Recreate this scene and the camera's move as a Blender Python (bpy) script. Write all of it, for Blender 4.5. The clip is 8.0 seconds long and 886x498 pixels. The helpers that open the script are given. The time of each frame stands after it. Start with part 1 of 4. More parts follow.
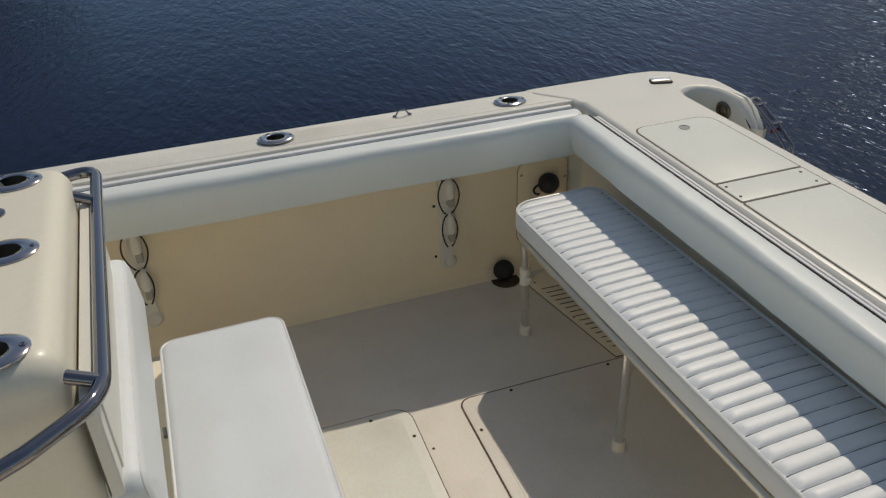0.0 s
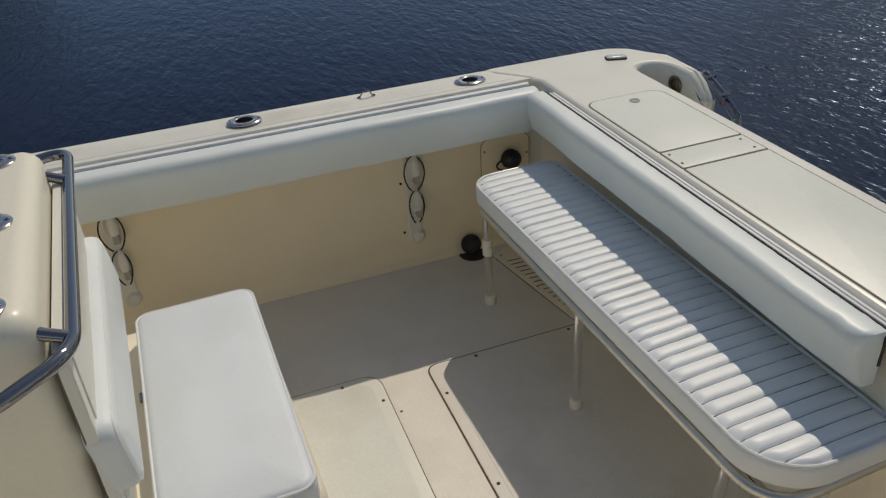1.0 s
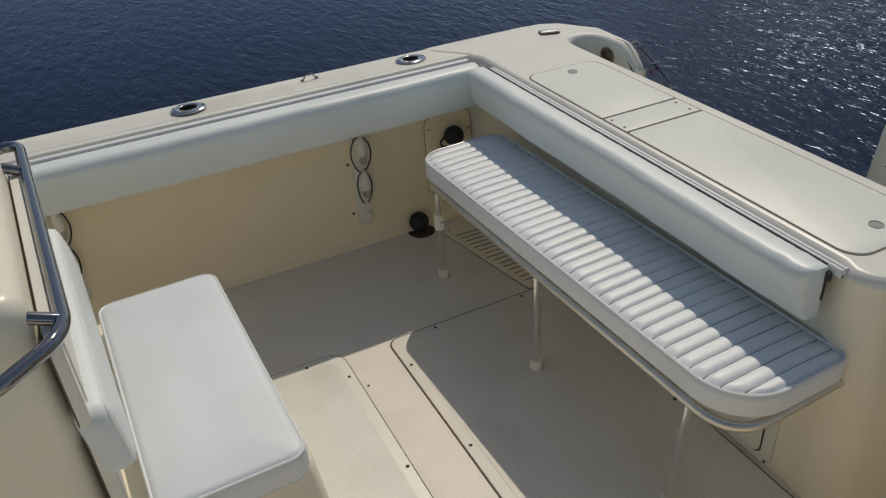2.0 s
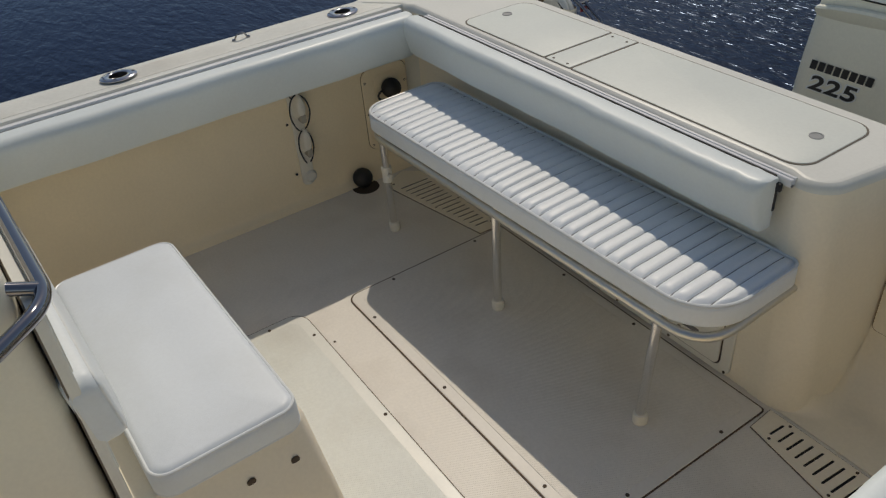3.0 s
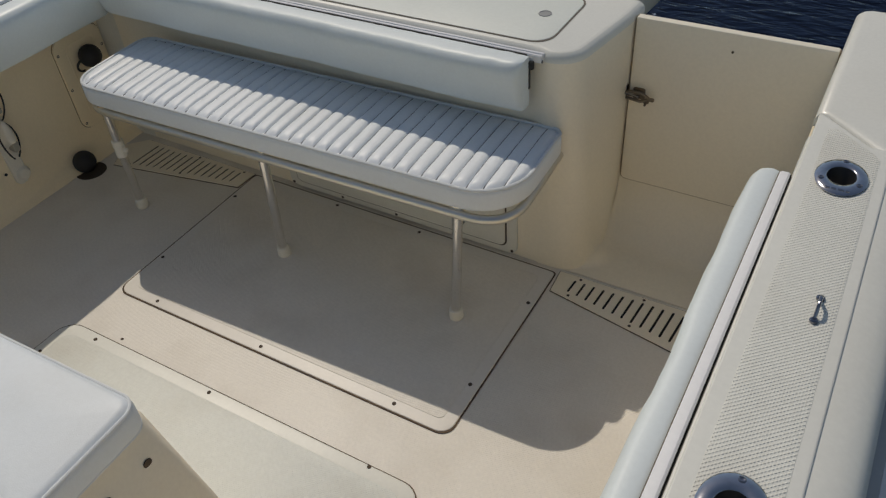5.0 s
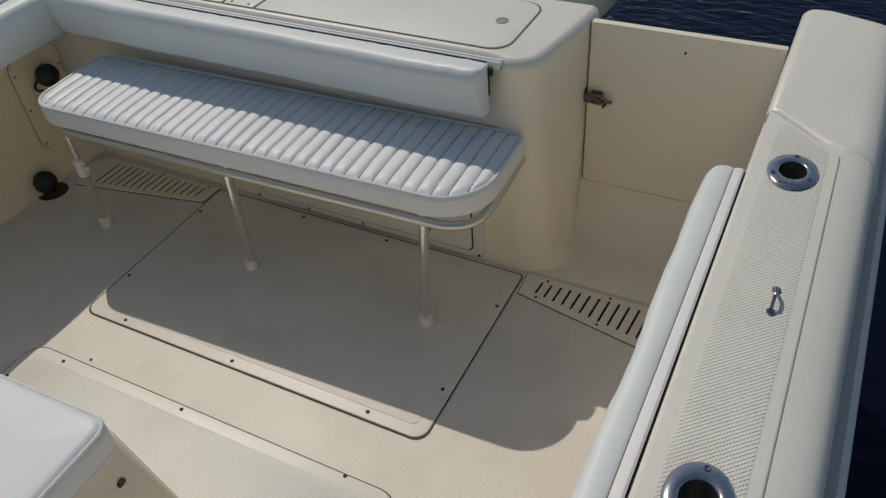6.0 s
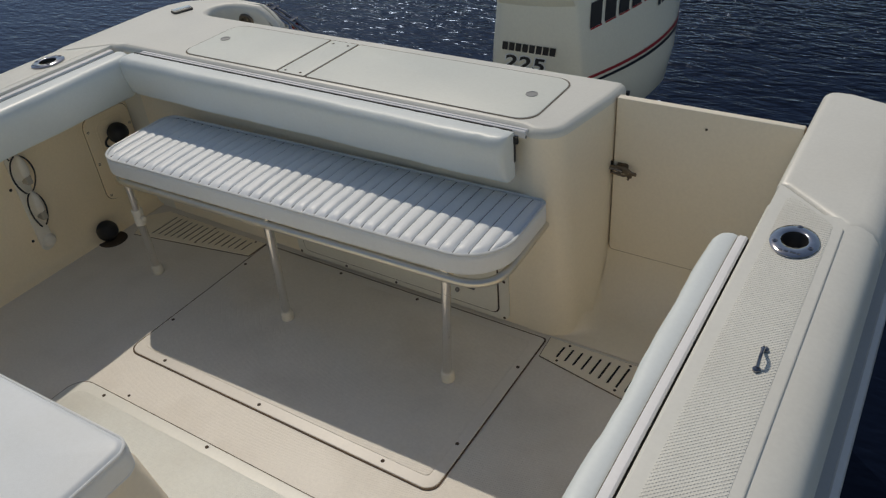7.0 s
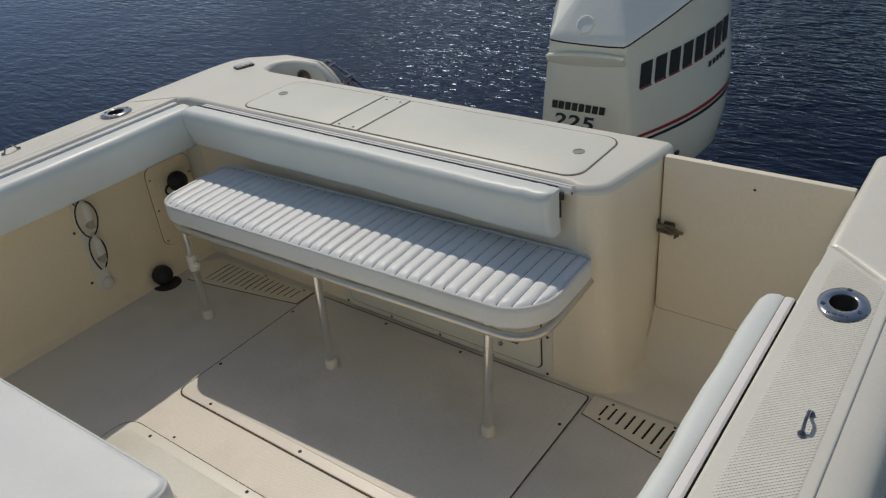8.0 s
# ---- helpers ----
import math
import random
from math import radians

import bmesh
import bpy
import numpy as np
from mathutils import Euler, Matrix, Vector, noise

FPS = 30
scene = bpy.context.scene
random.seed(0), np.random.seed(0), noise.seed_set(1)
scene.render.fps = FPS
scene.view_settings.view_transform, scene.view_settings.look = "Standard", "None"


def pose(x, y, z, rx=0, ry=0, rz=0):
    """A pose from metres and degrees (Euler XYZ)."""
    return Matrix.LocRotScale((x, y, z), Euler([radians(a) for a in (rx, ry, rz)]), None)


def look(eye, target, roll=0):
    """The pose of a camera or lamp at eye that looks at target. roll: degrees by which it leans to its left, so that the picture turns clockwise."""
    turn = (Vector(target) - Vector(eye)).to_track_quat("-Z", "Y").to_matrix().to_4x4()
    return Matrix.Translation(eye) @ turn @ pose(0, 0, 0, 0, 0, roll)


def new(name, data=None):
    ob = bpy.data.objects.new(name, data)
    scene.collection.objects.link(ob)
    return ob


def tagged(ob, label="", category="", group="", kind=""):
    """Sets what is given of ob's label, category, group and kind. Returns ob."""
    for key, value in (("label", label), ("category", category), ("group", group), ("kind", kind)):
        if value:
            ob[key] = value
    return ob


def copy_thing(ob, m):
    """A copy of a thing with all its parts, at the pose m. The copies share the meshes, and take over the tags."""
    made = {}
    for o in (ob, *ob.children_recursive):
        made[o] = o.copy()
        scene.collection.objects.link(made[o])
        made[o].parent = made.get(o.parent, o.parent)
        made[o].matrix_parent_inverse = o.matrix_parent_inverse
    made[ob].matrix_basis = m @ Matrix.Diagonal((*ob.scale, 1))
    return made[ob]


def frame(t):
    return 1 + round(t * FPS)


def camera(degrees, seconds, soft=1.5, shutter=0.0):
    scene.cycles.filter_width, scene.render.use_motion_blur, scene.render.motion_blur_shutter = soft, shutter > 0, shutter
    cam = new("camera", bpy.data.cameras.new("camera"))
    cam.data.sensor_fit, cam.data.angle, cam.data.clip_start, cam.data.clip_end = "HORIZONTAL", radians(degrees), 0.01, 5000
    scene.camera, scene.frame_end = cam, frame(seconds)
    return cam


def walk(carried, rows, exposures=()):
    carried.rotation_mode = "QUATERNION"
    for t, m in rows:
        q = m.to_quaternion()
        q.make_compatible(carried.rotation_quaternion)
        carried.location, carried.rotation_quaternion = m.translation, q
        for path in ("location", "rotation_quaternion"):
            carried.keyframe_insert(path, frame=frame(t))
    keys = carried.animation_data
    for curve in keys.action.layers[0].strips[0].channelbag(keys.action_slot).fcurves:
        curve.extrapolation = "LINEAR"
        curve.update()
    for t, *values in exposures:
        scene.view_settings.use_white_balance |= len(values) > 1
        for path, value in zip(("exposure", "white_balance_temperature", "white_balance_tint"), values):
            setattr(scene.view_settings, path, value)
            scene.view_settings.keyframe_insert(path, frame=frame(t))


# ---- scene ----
from mathutils.geometry import tessellate_polygon

cam = camera(58.5, 8.0, soft=1.25)
PATH = [
    (0, (1.126, 0.793, 1.57), (-0.511, 1.319, 0.548), -2.6),
    (0.5, (1.176, 0.814, 1.577), (-0.456, 1.347, 0.551), -3.1),
    (1, (1.265, 0.832, 1.584), (-0.35, 1.372, 0.535), -3.8),
    (2.5, (1.292, 0.642, 1.567), (-0.164, 1.446, 0.456), -4.1),
    (3, (1.27, 0.61, 1.552), (-0.114, 1.457, 0.383), -5.2),
    (3.5, (1.249, 0.615, 1.543), (-0.079, 1.508, 0.343), -6.3),
    (4, (1.211, 0.555, 1.547), (0.006, 1.581, 0.325), -6.2),
    (4.5, (1.171, 0.497, 1.546), (0.141, 1.647, 0.274), -6.2),
    (5, (1.138, 0.472, 1.515), (0.319, 1.73, 0.194), -4.8),
    (5.2, (1.132, 0.466, 1.501), (0.367, 1.745, 0.167), -4.7),
    (6.3, (1.18, 0.461, 1.534), (0.418, 1.789, 0.246), -4.8),
    (6.5, (1.212, 0.448, 1.527), (0.388, 1.783, 0.287), -5.2),
    (7, (1.277, 0.423, 1.533), (0.34, 1.765, 0.385), -5.2),
    (7.5, (1.298, 0.404, 1.537), (0.27, 1.75, 0.473), -5.3),
    (8, (1.297, 0.413, 1.539), (0.224, 1.754, 0.516), -5.6),
]
walk(cam, [(t, look(eye, target, roll)) for t, eye, target, roll in PATH],
     [(0.0, -0.87, 8350, 11), (2.5, -0.91, 8150, 11), (4.0, -0.97, 8000, 11), (5.5, -1.00, 7900, 11), (7.0, -0.98, 7900, 11), (8.0, -0.90, 8050, 11)])

# ---- world, sun, exposure ----
SUN = Vector((-0.643, 0.536, 1.0)).normalized()          # direction towards the sun
world = bpy.data.worlds.new("sky")
scene.world = world
world.use_nodes = True
_nt = world.node_tree
_nt.nodes.clear()
_sky = _nt.nodes.new("ShaderNodeTexSky")
_sky.sky_type = "NISHITA"
_sky.sun_disc = False
_sky.sun_elevation = math.asin(SUN.z)
_sky.sun_rotation = math.atan2(SUN.x, SUN.y)
_sky.air_density, _sky.dust_density, _sky.ozone_density = 1.0, 0.3, 1.0
_bg = _nt.nodes.new("ShaderNodeBackground")
_bg.inputs["Strength"].default_value = 0.142
_out = _nt.nodes.new("ShaderNodeOutputWorld")
_nt.links.new(_sky.outputs[0], _bg.inputs[0])
_nt.links.new(_bg.outputs[0], _out.inputs[0])
_sl = bpy.data.lights.new("sun", "SUN")
_sl.energy, _sl.angle, _sl.color = 3.35, radians(0.53), (0.99, 0.99, 0.98)
sun = new("sun", _sl)
sun.matrix_world = look(SUN * 20, (0, 0, 0))


# ---- materials ----
def mat(name, color, rough=0.5, metal=0.0, coat=0.0, spec=0.5, var=0.06, var_scale=3.0, fine=0.02, fine_scale=120.0,
        bump=0.0, bump_scale=200.0, stain=None, stain_amt=0.0, stain_scale=1.2, ior=1.5):
    """A surface with broad and fine colour variation, optional stains and fine relief, in object metres."""
    m = bpy.data.materials.new(name)
    m.use_nodes = True
    nt = m.node_tree
    p = nt.nodes["Principled BSDF"]
    p.inputs["Roughness"].default_value = rough
    p.inputs["Metallic"].default_value = metal
    p.inputs["Coat Weight"].default_value = coat
    p.inputs["Coat Roughness"].default_value = 0.08
    p.inputs["Specular IOR Level"].default_value = spec
    p.inputs["IOR"].default_value = ior
    geo = nt.nodes.new("ShaderNodeNewGeometry")

    def noise_tex(scale, detail=4):
        n = nt.nodes.new("ShaderNodeTexNoise")
        n.inputs["Scale"].default_value = scale
        n.inputs["Detail"].default_value = detail
        nt.links.new(geo.outputs["Position"], n.inputs["Vector"])
        return n

    def rng(sock, lo, hi, f0=0.3, f1=0.7):
        r = nt.nodes.new("ShaderNodeMapRange")
        r.inputs["From Min"].default_value, r.inputs["From Max"].default_value = f0, f1
        r.inputs["To Min"].default_value, r.inputs["To Max"].default_value = lo, hi
        nt.links.new(sock, r.inputs["Value"])
        return r.outputs["Result"]

    def mul(a, b):
        x = nt.nodes.new("ShaderNodeMath")
        x.operation = "MULTIPLY"
        nt.links.new(a, x.inputs[0])
        nt.links.new(b, x.inputs[1])
        return x.outputs[0]

    big, small = noise_tex(var_scale), noise_tex(fine_scale, 2)
    k = mul(rng(big.outputs["Fac"], 1 - var, 1 + var), rng(small.outputs["Fac"], 1 - fine, 1 + fine))
    hsv = nt.nodes.new("ShaderNodeHueSaturation")
    hsv.inputs["Color"].default_value = (*color, 1)
    nt.links.new(k, hsv.inputs["Value"])
    col = hsv.outputs["Color"]
    if stain:
        mix = nt.nodes.new("ShaderNodeMix")
        mix.data_type = "RGBA"
        sn = noise_tex(stain_scale, 8)
        nt.links.new(rng(sn.outputs["Fac"], 0.0, stain_amt, 0.5, 0.75), mix.inputs["Factor"])
        nt.links.new(col, mix.inputs["A"])
        mix.inputs["B"].default_value = (*stain, 1)
        col = mix.outputs["Result"]
    nt.links.new(col, p.inputs["Base Color"])
    nt.links.new(rng(big.outputs["Fac"], rough * 0.85, min(1, rough * 1.15)), p.inputs["Roughness"])
    if bump:
        b = nt.nodes.new("ShaderNodeBump")
        b.inputs["Strength"].default_value = 1.0
        b.inputs["Distance"].default_value = bump
        nt.links.new(noise_tex(bump_scale, 3).outputs["Fac"], b.inputs["Height"])
        nt.links.new(b.outputs["Normal"], p.inputs["Normal"])
    return m


def nonskid(name, color, pitch, height, rough):
    """Moulded diamond tread: rows of small raised lozenges."""
    m = mat(name, color, rough=rough, var=0.05, fine=0.03, stain=(0.44, 0.37, 0.28), stain_amt=0.34, stain_scale=3.2)
    nt = m.node_tree
    p = nt.nodes["Principled BSDF"]
    geo = nt.nodes.new("ShaderNodeNewGeometry")
    sep = nt.nodes.new("ShaderNodeSeparateXYZ")
    nt.links.new(geo.outputs["Position"], sep.inputs[0])

    def math_node(op, a, b):
        x = nt.nodes.new("ShaderNodeMath")
        x.operation = op
        for s, v in zip(x.inputs, (a, b)):
            if isinstance(v, (int, float)):
                s.default_value = v
            elif v is not None:
                nt.links.new(v, s)
        return x.outputs[0]
    f = 2 * math.pi / pitch
    u = math_node("ADD", math_node("MULTIPLY", sep.outputs["X"], f), math_node("MULTIPLY", sep.outputs["Y"], f))
    v = math_node("SUBTRACT", math_node("MULTIPLY", sep.outputs["X"], f * 0.95), math_node("MULTIPLY", sep.outputs["Y"], f))
    dash = math_node("ADD", math_node("MULTIPLY", math_node("SINE", u, None), 0.45), 0.55)
    w = math_node("MULTIPLY", math_node("MAXIMUM", math_node("SINE", v, None), -0.25), dash)
    b = nt.nodes.new("ShaderNodeBump")
    b.inputs["Distance"].default_value = height
    nt.links.new(w, b.inputs["Height"])
    nt.links.new(b.outputs["Normal"], p.inputs["Normal"])
    return m


GEL = mat("ivory_gelcoat", (0.775, 0.77, 0.71), rough=0.38, coat=0.1, var=0.03, stain=(0.60, 0.54, 0.42), stain_amt=0.12, stain_scale=3.5, bump=0.0004, bump_scale=25)
GEL_IN = mat("cream_liner_gelcoat", (0.95, 0.815, 0.59), rough=0.38, coat=0.15, var=0.03, stain=(0.58, 0.48, 0.33), stain_amt=0.16, stain_scale=2.4, bump=0.0004, bump_scale=25)
GEL_C = mat("cream_gelcoat", (0.84, 0.80, 0.675), rough=0.38, coat=0.1, var=0.03, stain=(0.60, 0.53, 0.41), stain_amt=0.14, stain_scale=3.0, bump=0.0004, bump_scale=25)
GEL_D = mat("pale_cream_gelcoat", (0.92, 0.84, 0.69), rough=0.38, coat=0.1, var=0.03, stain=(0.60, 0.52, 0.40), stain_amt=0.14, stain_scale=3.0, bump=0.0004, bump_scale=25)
TREAD = nonskid("diamond_nonskid_gelcoat", (0.755, 0.75, 0.69), 0.0072, 0.0010, 0.45)
TREAD_S = nonskid("worn_nonskid_gelcoat", (0.765, 0.76, 0.70), 0.0072, 0.0003, 0.40)
FLOOR = nonskid("floor_nonskid_gelcoat", (0.795, 0.752, 0.685), 0.0070, 0.0004, 0.45)
FLOOR_W = nonskid("pale_nonskid_gelcoat", (0.70, 0.72, 0.68), 0.0070, 0.0004, 0.45)
RIM_W = mat("pale_smooth_gelcoat", (0.715, 0.715, 0.665), rough=0.42, var=0.04, stain=(0.50, 0.45, 0.36), stain_amt=0.2, stain_scale=2.5)
GEL_W = mat("white_gelcoat", (0.79, 0.815, 0.75), rough=0.36, coat=0.1, var=0.03, stain=(0.62, 0.60, 0.52), stain_amt=0.15, stain_scale=3.0, bump=0.0004, bump_scale=25)
RIM = mat("floor_smooth_gelcoat", (0.79, 0.752, 0.695), rough=0.42, var=0.04, stain=(0.50, 0.43, 0.33), stain_amt=0.2, stain_scale=2.5)
VINYL = mat("white_marine_vinyl", (0.83, 0.87, 0.90), rough=0.45, spec=0.4, var=0.03, fine=0.015, stain=(0.68, 0.69, 0.66), stain_amt=0.2, stain_scale=4.0, bump=0.00022, bump_scale=420)
VINYL_S = mat("smooth_white_vinyl", (0.755, 0.80, 0.83), rough=0.45, spec=0.4, var=0.03, fine=0.015, stain=(0.62, 0.64, 0.62), stain_amt=0.25, stain_scale=5.0, bump=0.00022, bump_scale=420)
VINYL_G = mat("pale_grey_marine_vinyl", (0.77, 0.83, 0.83), rough=0.46, var=0.04, fine=0.015, bump=0.00022, bump_scale=420)
PIPING = mat("white_piping_vinyl", (0.78, 0.80, 0.80), rough=0.35)
STITCH = mat("grey_seam_thread", (0.20, 0.205, 0.215), rough=0.8)
CHROME = mat("polished_stainless", (0.28, 0.28, 0.305), rough=0.045, metal=1.0, var=0.02)
CHROME_F = mat("worn_stainless", (0.50, 0.50, 0.53), rough=0.13, metal=1.0, var=0.06, var_scale=30)
ALU = mat("brushed_aluminium", (0.86, 0.83, 0.77), rough=0.16, metal=1.0, var=0.04)
DULL_ALU = mat("dull_aluminium", (0.76, 0.73, 0.66), rough=0.42, metal=1.0, var=0.05)
TRACK = mat("white_vinyl_track", (0.80, 0.80, 0.81), rough=0.5)
WHITE_PL = mat("white_plastic", (0.80, 0.77, 0.68), rough=0.42)
BLACK = mat("black_rubber", (0.018, 0.018, 0.02), rough=0.55)
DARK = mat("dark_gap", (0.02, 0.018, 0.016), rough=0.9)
GASKET = mat("grey_gasket", (0.17, 0.145, 0.115), rough=0.8)
PULL = mat("grey_nylon", (0.30, 0.31, 0.31), rough=0.6)
GASKET_L = mat("grey_plastic_and_shade", (0.42, 0.39, 0.33), rough=0.6)
MOTTLED_BROWN = mat("mottled_brown", (0.34, 0.25, 0.15), rough=0.7, var=0.2, var_scale=20)
BROWN = mat("brown_caulk", (0.07, 0.048, 0.032), rough=0.8)
HATCH_GAP = mat("rusty_joint", (0.12, 0.080, 0.052), rough=0.85, var=0.3, var_scale=9)
BRASS = mat("tarnished_bronze", (0.22, 0.18, 0.14), rough=0.42, metal=1.0)
RUBRAIL = mat("grey_rub_rail", (0.36, 0.37, 0.38), rough=0.5)
RUBWHITE = mat("white_rub_rail_insert", (0.62, 0.63, 0.64), rough=0.4)
COWL = mat("white_cowl_paint", (0.95, 0.93, 0.79), rough=0.22, coat=0.5, var=0.02)
COWLTOP = mat("silver_white_cowl_paint", (0.90, 0.93, 0.91), rough=0.22, coat=0.8, var=0.02)
DECAL_K = mat("black_decal", (0.02, 0.02, 0.022), rough=0.35)
DECAL_R = mat("red_decal", (0.42, 0.03, 0.03), rough=0.35)


def water_material():
    m = bpy.data.materials.new("dark_river_water")
    m.use_nodes = True
    nt = m.node_tree
    nt.nodes.remove(nt.nodes["Principled BSDF"])
    depth = nt.nodes.new("ShaderNodeBsdfDiffuse")
    depth.inputs["Color"].default_value = (0.0015, 0.003, 0.009, 1)
    gloss = nt.nodes.new("ShaderNodeBsdfGlossy")
    gloss.inputs["Color"].default_value = (0.46, 0.60, 0.86, 1)
    gloss.inputs["Roughness"].default_value = 0.22
    fres = nt.nodes.new("ShaderNodeFresnel")
    fres.inputs["IOR"].default_value = 1.33
    both = nt.nodes.new("ShaderNodeMixShader")
    nt.links.new(fres.outputs[0], both.inputs[0])
    nt.links.new(depth.outputs[0], both.inputs[1])
    nt.links.new(gloss.outputs[0], both.inputs[2])
    nt.links.new(both.outputs[0], nt.nodes["Material Output"].inputs["Surface"])
    geo = nt.nodes.new("ShaderNodeNewGeometry")
    prev = None
    pn = nt.nodes.new("ShaderNodeTexNoise")
    pn.inputs["Scale"].default_value = 0.22
    pn.inputs["Detail"].default_value = 2.0
    nt.links.new(geo.outputs["Position"], pn.inputs["Vector"])
    # a breeze ruffles the water farther astern, the water by the boat lies calm
    sep = nt.nodes.new("ShaderNodeVectorMath")
    sep.operation = "DOT_PRODUCT"
    sep.inputs[1].default_value = (0.06, 0.24, 0.0)
    nt.links.new(geo.outputs["Position"], sep.inputs[0])
    drift = nt.nodes.new("ShaderNodeMath")
    drift.operation = "MULTIPLY_ADD"
    drift.inputs[1].default_value = 1.6
    nt.links.new(pn.outputs["Fac"], drift.inputs[0])
    lee = nt.nodes.new("ShaderNodeSeparateXYZ")
    nt.links.new(geo.outputs["Position"], lee.inputs[0])
    port = nt.nodes.new("ShaderNodeMath")
    port.operation = "MAXIMUM"
    port.inputs[1].default_value = 0.0
    nt.links.new(lee.outputs["X"], port.inputs[0])
    calm = nt.nodes.new("ShaderNodeMath")
    calm.operation = "MULTIPLY_ADD"
    calm.inputs[1].default_value = -0.30
    nt.links.new(port.outputs[0], calm.inputs[0])
    nt.links.new(sep.outputs["Value"], calm.inputs[2])
    nt.links.new(calm.outputs[0], drift.inputs[2])
    patch = nt.nodes.new("ShaderNodeMapRange")
    patch.inputs["From Min"].default_value, patch.inputs["From Max"].default_value = 1.35, 2.45
    patch.interpolation_type = "SMOOTHSTEP"
    patch.inputs["To Min"].default_value, patch.inputs["To Max"].default_value = 0.20, 1.0
    nt.links.new(drift.outputs[0], patch.inputs["Value"])
    for scale, stretch, rot, dist in ((0.4, 1.2, 0.5, 0.05), (2.2, 1.8, 0.62, 0.030), (5.6, 2.4, 0.50, 0.042), (11.0, 2.2, 0.6, 0.012)):
        mp = nt.nodes.new("ShaderNodeMapping")
        mp.inputs["Rotation"].default_value = (0, 0, rot)
        mp.inputs["Scale"].default_value = (1.0, stretch, 1.0)
        nt.links.new(geo.outputs["Position"], mp.inputs["Vector"])
        n = nt.nodes.new("ShaderNodeTexNoise")
        n.inputs["Scale"].default_value = scale
        n.inputs["Detail"].default_value = 2.0
        n.inputs["Distortion"].default_value = 0.4
        nt.links.new(mp.outputs[0], n.inputs["Vector"])
        b = nt.nodes.new("ShaderNodeBump")
        b.inputs["Strength"].default_value = 1.0
        b.inputs["Distance"].default_value = dist
        ruffle = nt.nodes.new("ShaderNodeMath")
        ruffle.operation = "MULTIPLY"
        height = n.outputs["Fac"]
        nt.links.new(height, ruffle.inputs[0])
        nt.links.new(patch.outputs["Result"], ruffle.inputs[1])
        nt.links.new(ruffle.outputs[0], b.inputs["Height"])
        if prev:
            nt.links.new(prev, b.inputs["Normal"])
        prev = b.outputs["Normal"]
    for n in (depth, gloss, fres):
        nt.links.new(prev, n.inputs["Normal"])
    return m


WATER = water_material()


# ---- mesh helpers ----
def finish(bm, name, material, smooth=38):
    bmesh.ops.recalc_face_normals(bm, faces=bm.faces)
    me = bpy.data.meshes.new(name)
    bm.to_mesh(me)
    bm.free()
    me.materials.append(material)
    for f in me.polygons:
        f.use_smooth = len(f.vertices) < 24            # large caps stay flat
    me.set_sharp_from_angle(angle=radians(smooth))
    return me


def thing(name, base, label, category, group="", kind=""):
    ob = new(name)
    ob.location = base
    ob.empty_display_size = 0.05
    return tagged(ob, label, category, group, kind)


def root_of(ob):
    while ob.parent:
        ob = ob.parent
    return ob


def part(name, bm, material, parent, label="", smooth=38, kind=""):
    """Links a bmesh given in world metres as one mesh under a thing or a part."""
    bm.transform(Matrix.Translation(-Vector(root_of(parent).location)))
    ob = new(name, finish(bm, name, material, smooth))
    ob.parent = parent
    return tagged(ob, label, kind=kind)


def solid(name, bm, material, label, category, kind="", group="", smooth=38):
    """A thing of one mesh."""
    return tagged(new(name, finish(bm, name, material, smooth)), label, category, group, kind)


def merge(*bms):
    out = bmesh.new()
    for b in bms:
        me = bpy.data.meshes.new("tmp")
        b.to_mesh(me)
        out.from_mesh(me)
        b.free()
        bpy.data.meshes.remove(me)
    return out


def rbox(x0, x1, y0, y1, z0, z1, r=0.0, seg=2):
    bm = bmesh.new()
    bmesh.ops.create_cube(bm, size=1)
    bmesh.ops.transform(bm, matrix=Matrix.LocRotScale(((x0 + x1) / 2, (y0 + y1) / 2, (z0 + z1) / 2), None, (x1 - x0, y1 - y0, z1 - z0)), verts=bm.verts)
    if r:
        bmesh.ops.bevel(bm, geom=bm.edges[:], offset=r, segments=seg, profile=0.5, affect="EDGES", clamp_overlap=True)
    return bm


def rrect(x0, x1, y0, y1, r, n=6):
    """Outline of a rounded rectangle, counterclockwise; r is one radius or four, from (x0,y0) round."""
    rr = r if isinstance(r, (list, tuple)) else (r, r, r, r)
    pts = []
    for (cx, cy, a0), q in zip(((x0, y0, 180), (x1, y0, 270), (x1, y1, 0), (x0, y1, 90)), rr):
        ox = cx + (q if cx == x0 else -q)
        oy = cy + (q if cy == y0 else -q)
        if q <= 0:
            pts.append((cx, cy))
            continue
        for i in range(n + 1):
            a = radians(a0 + 90 * i / n)
            pts.append((ox + q * math.cos(a), oy + q * math.sin(a)))
    return pts


def inset(pts, d):
    """A closed counterclockwise outline moved inwards by d, with mitred corners."""
    n, out = len(pts), []
    for i in range(n):
        p, a, b = Vector(pts[i]), Vector(pts[i - 1]), Vector(pts[(i + 1) % n])
        e0, e1 = (p - a).normalized(), (b - p).normalized()
        n0, n1 = Vector((-e0.y, e0.x)), Vector((-e1.y, e1.x))
        m = n0 + n1
        k = m.length_squared
        out.append(tuple(p + (m * (2 * d / k) if k > 0.3 else n0 * d)))
    return out


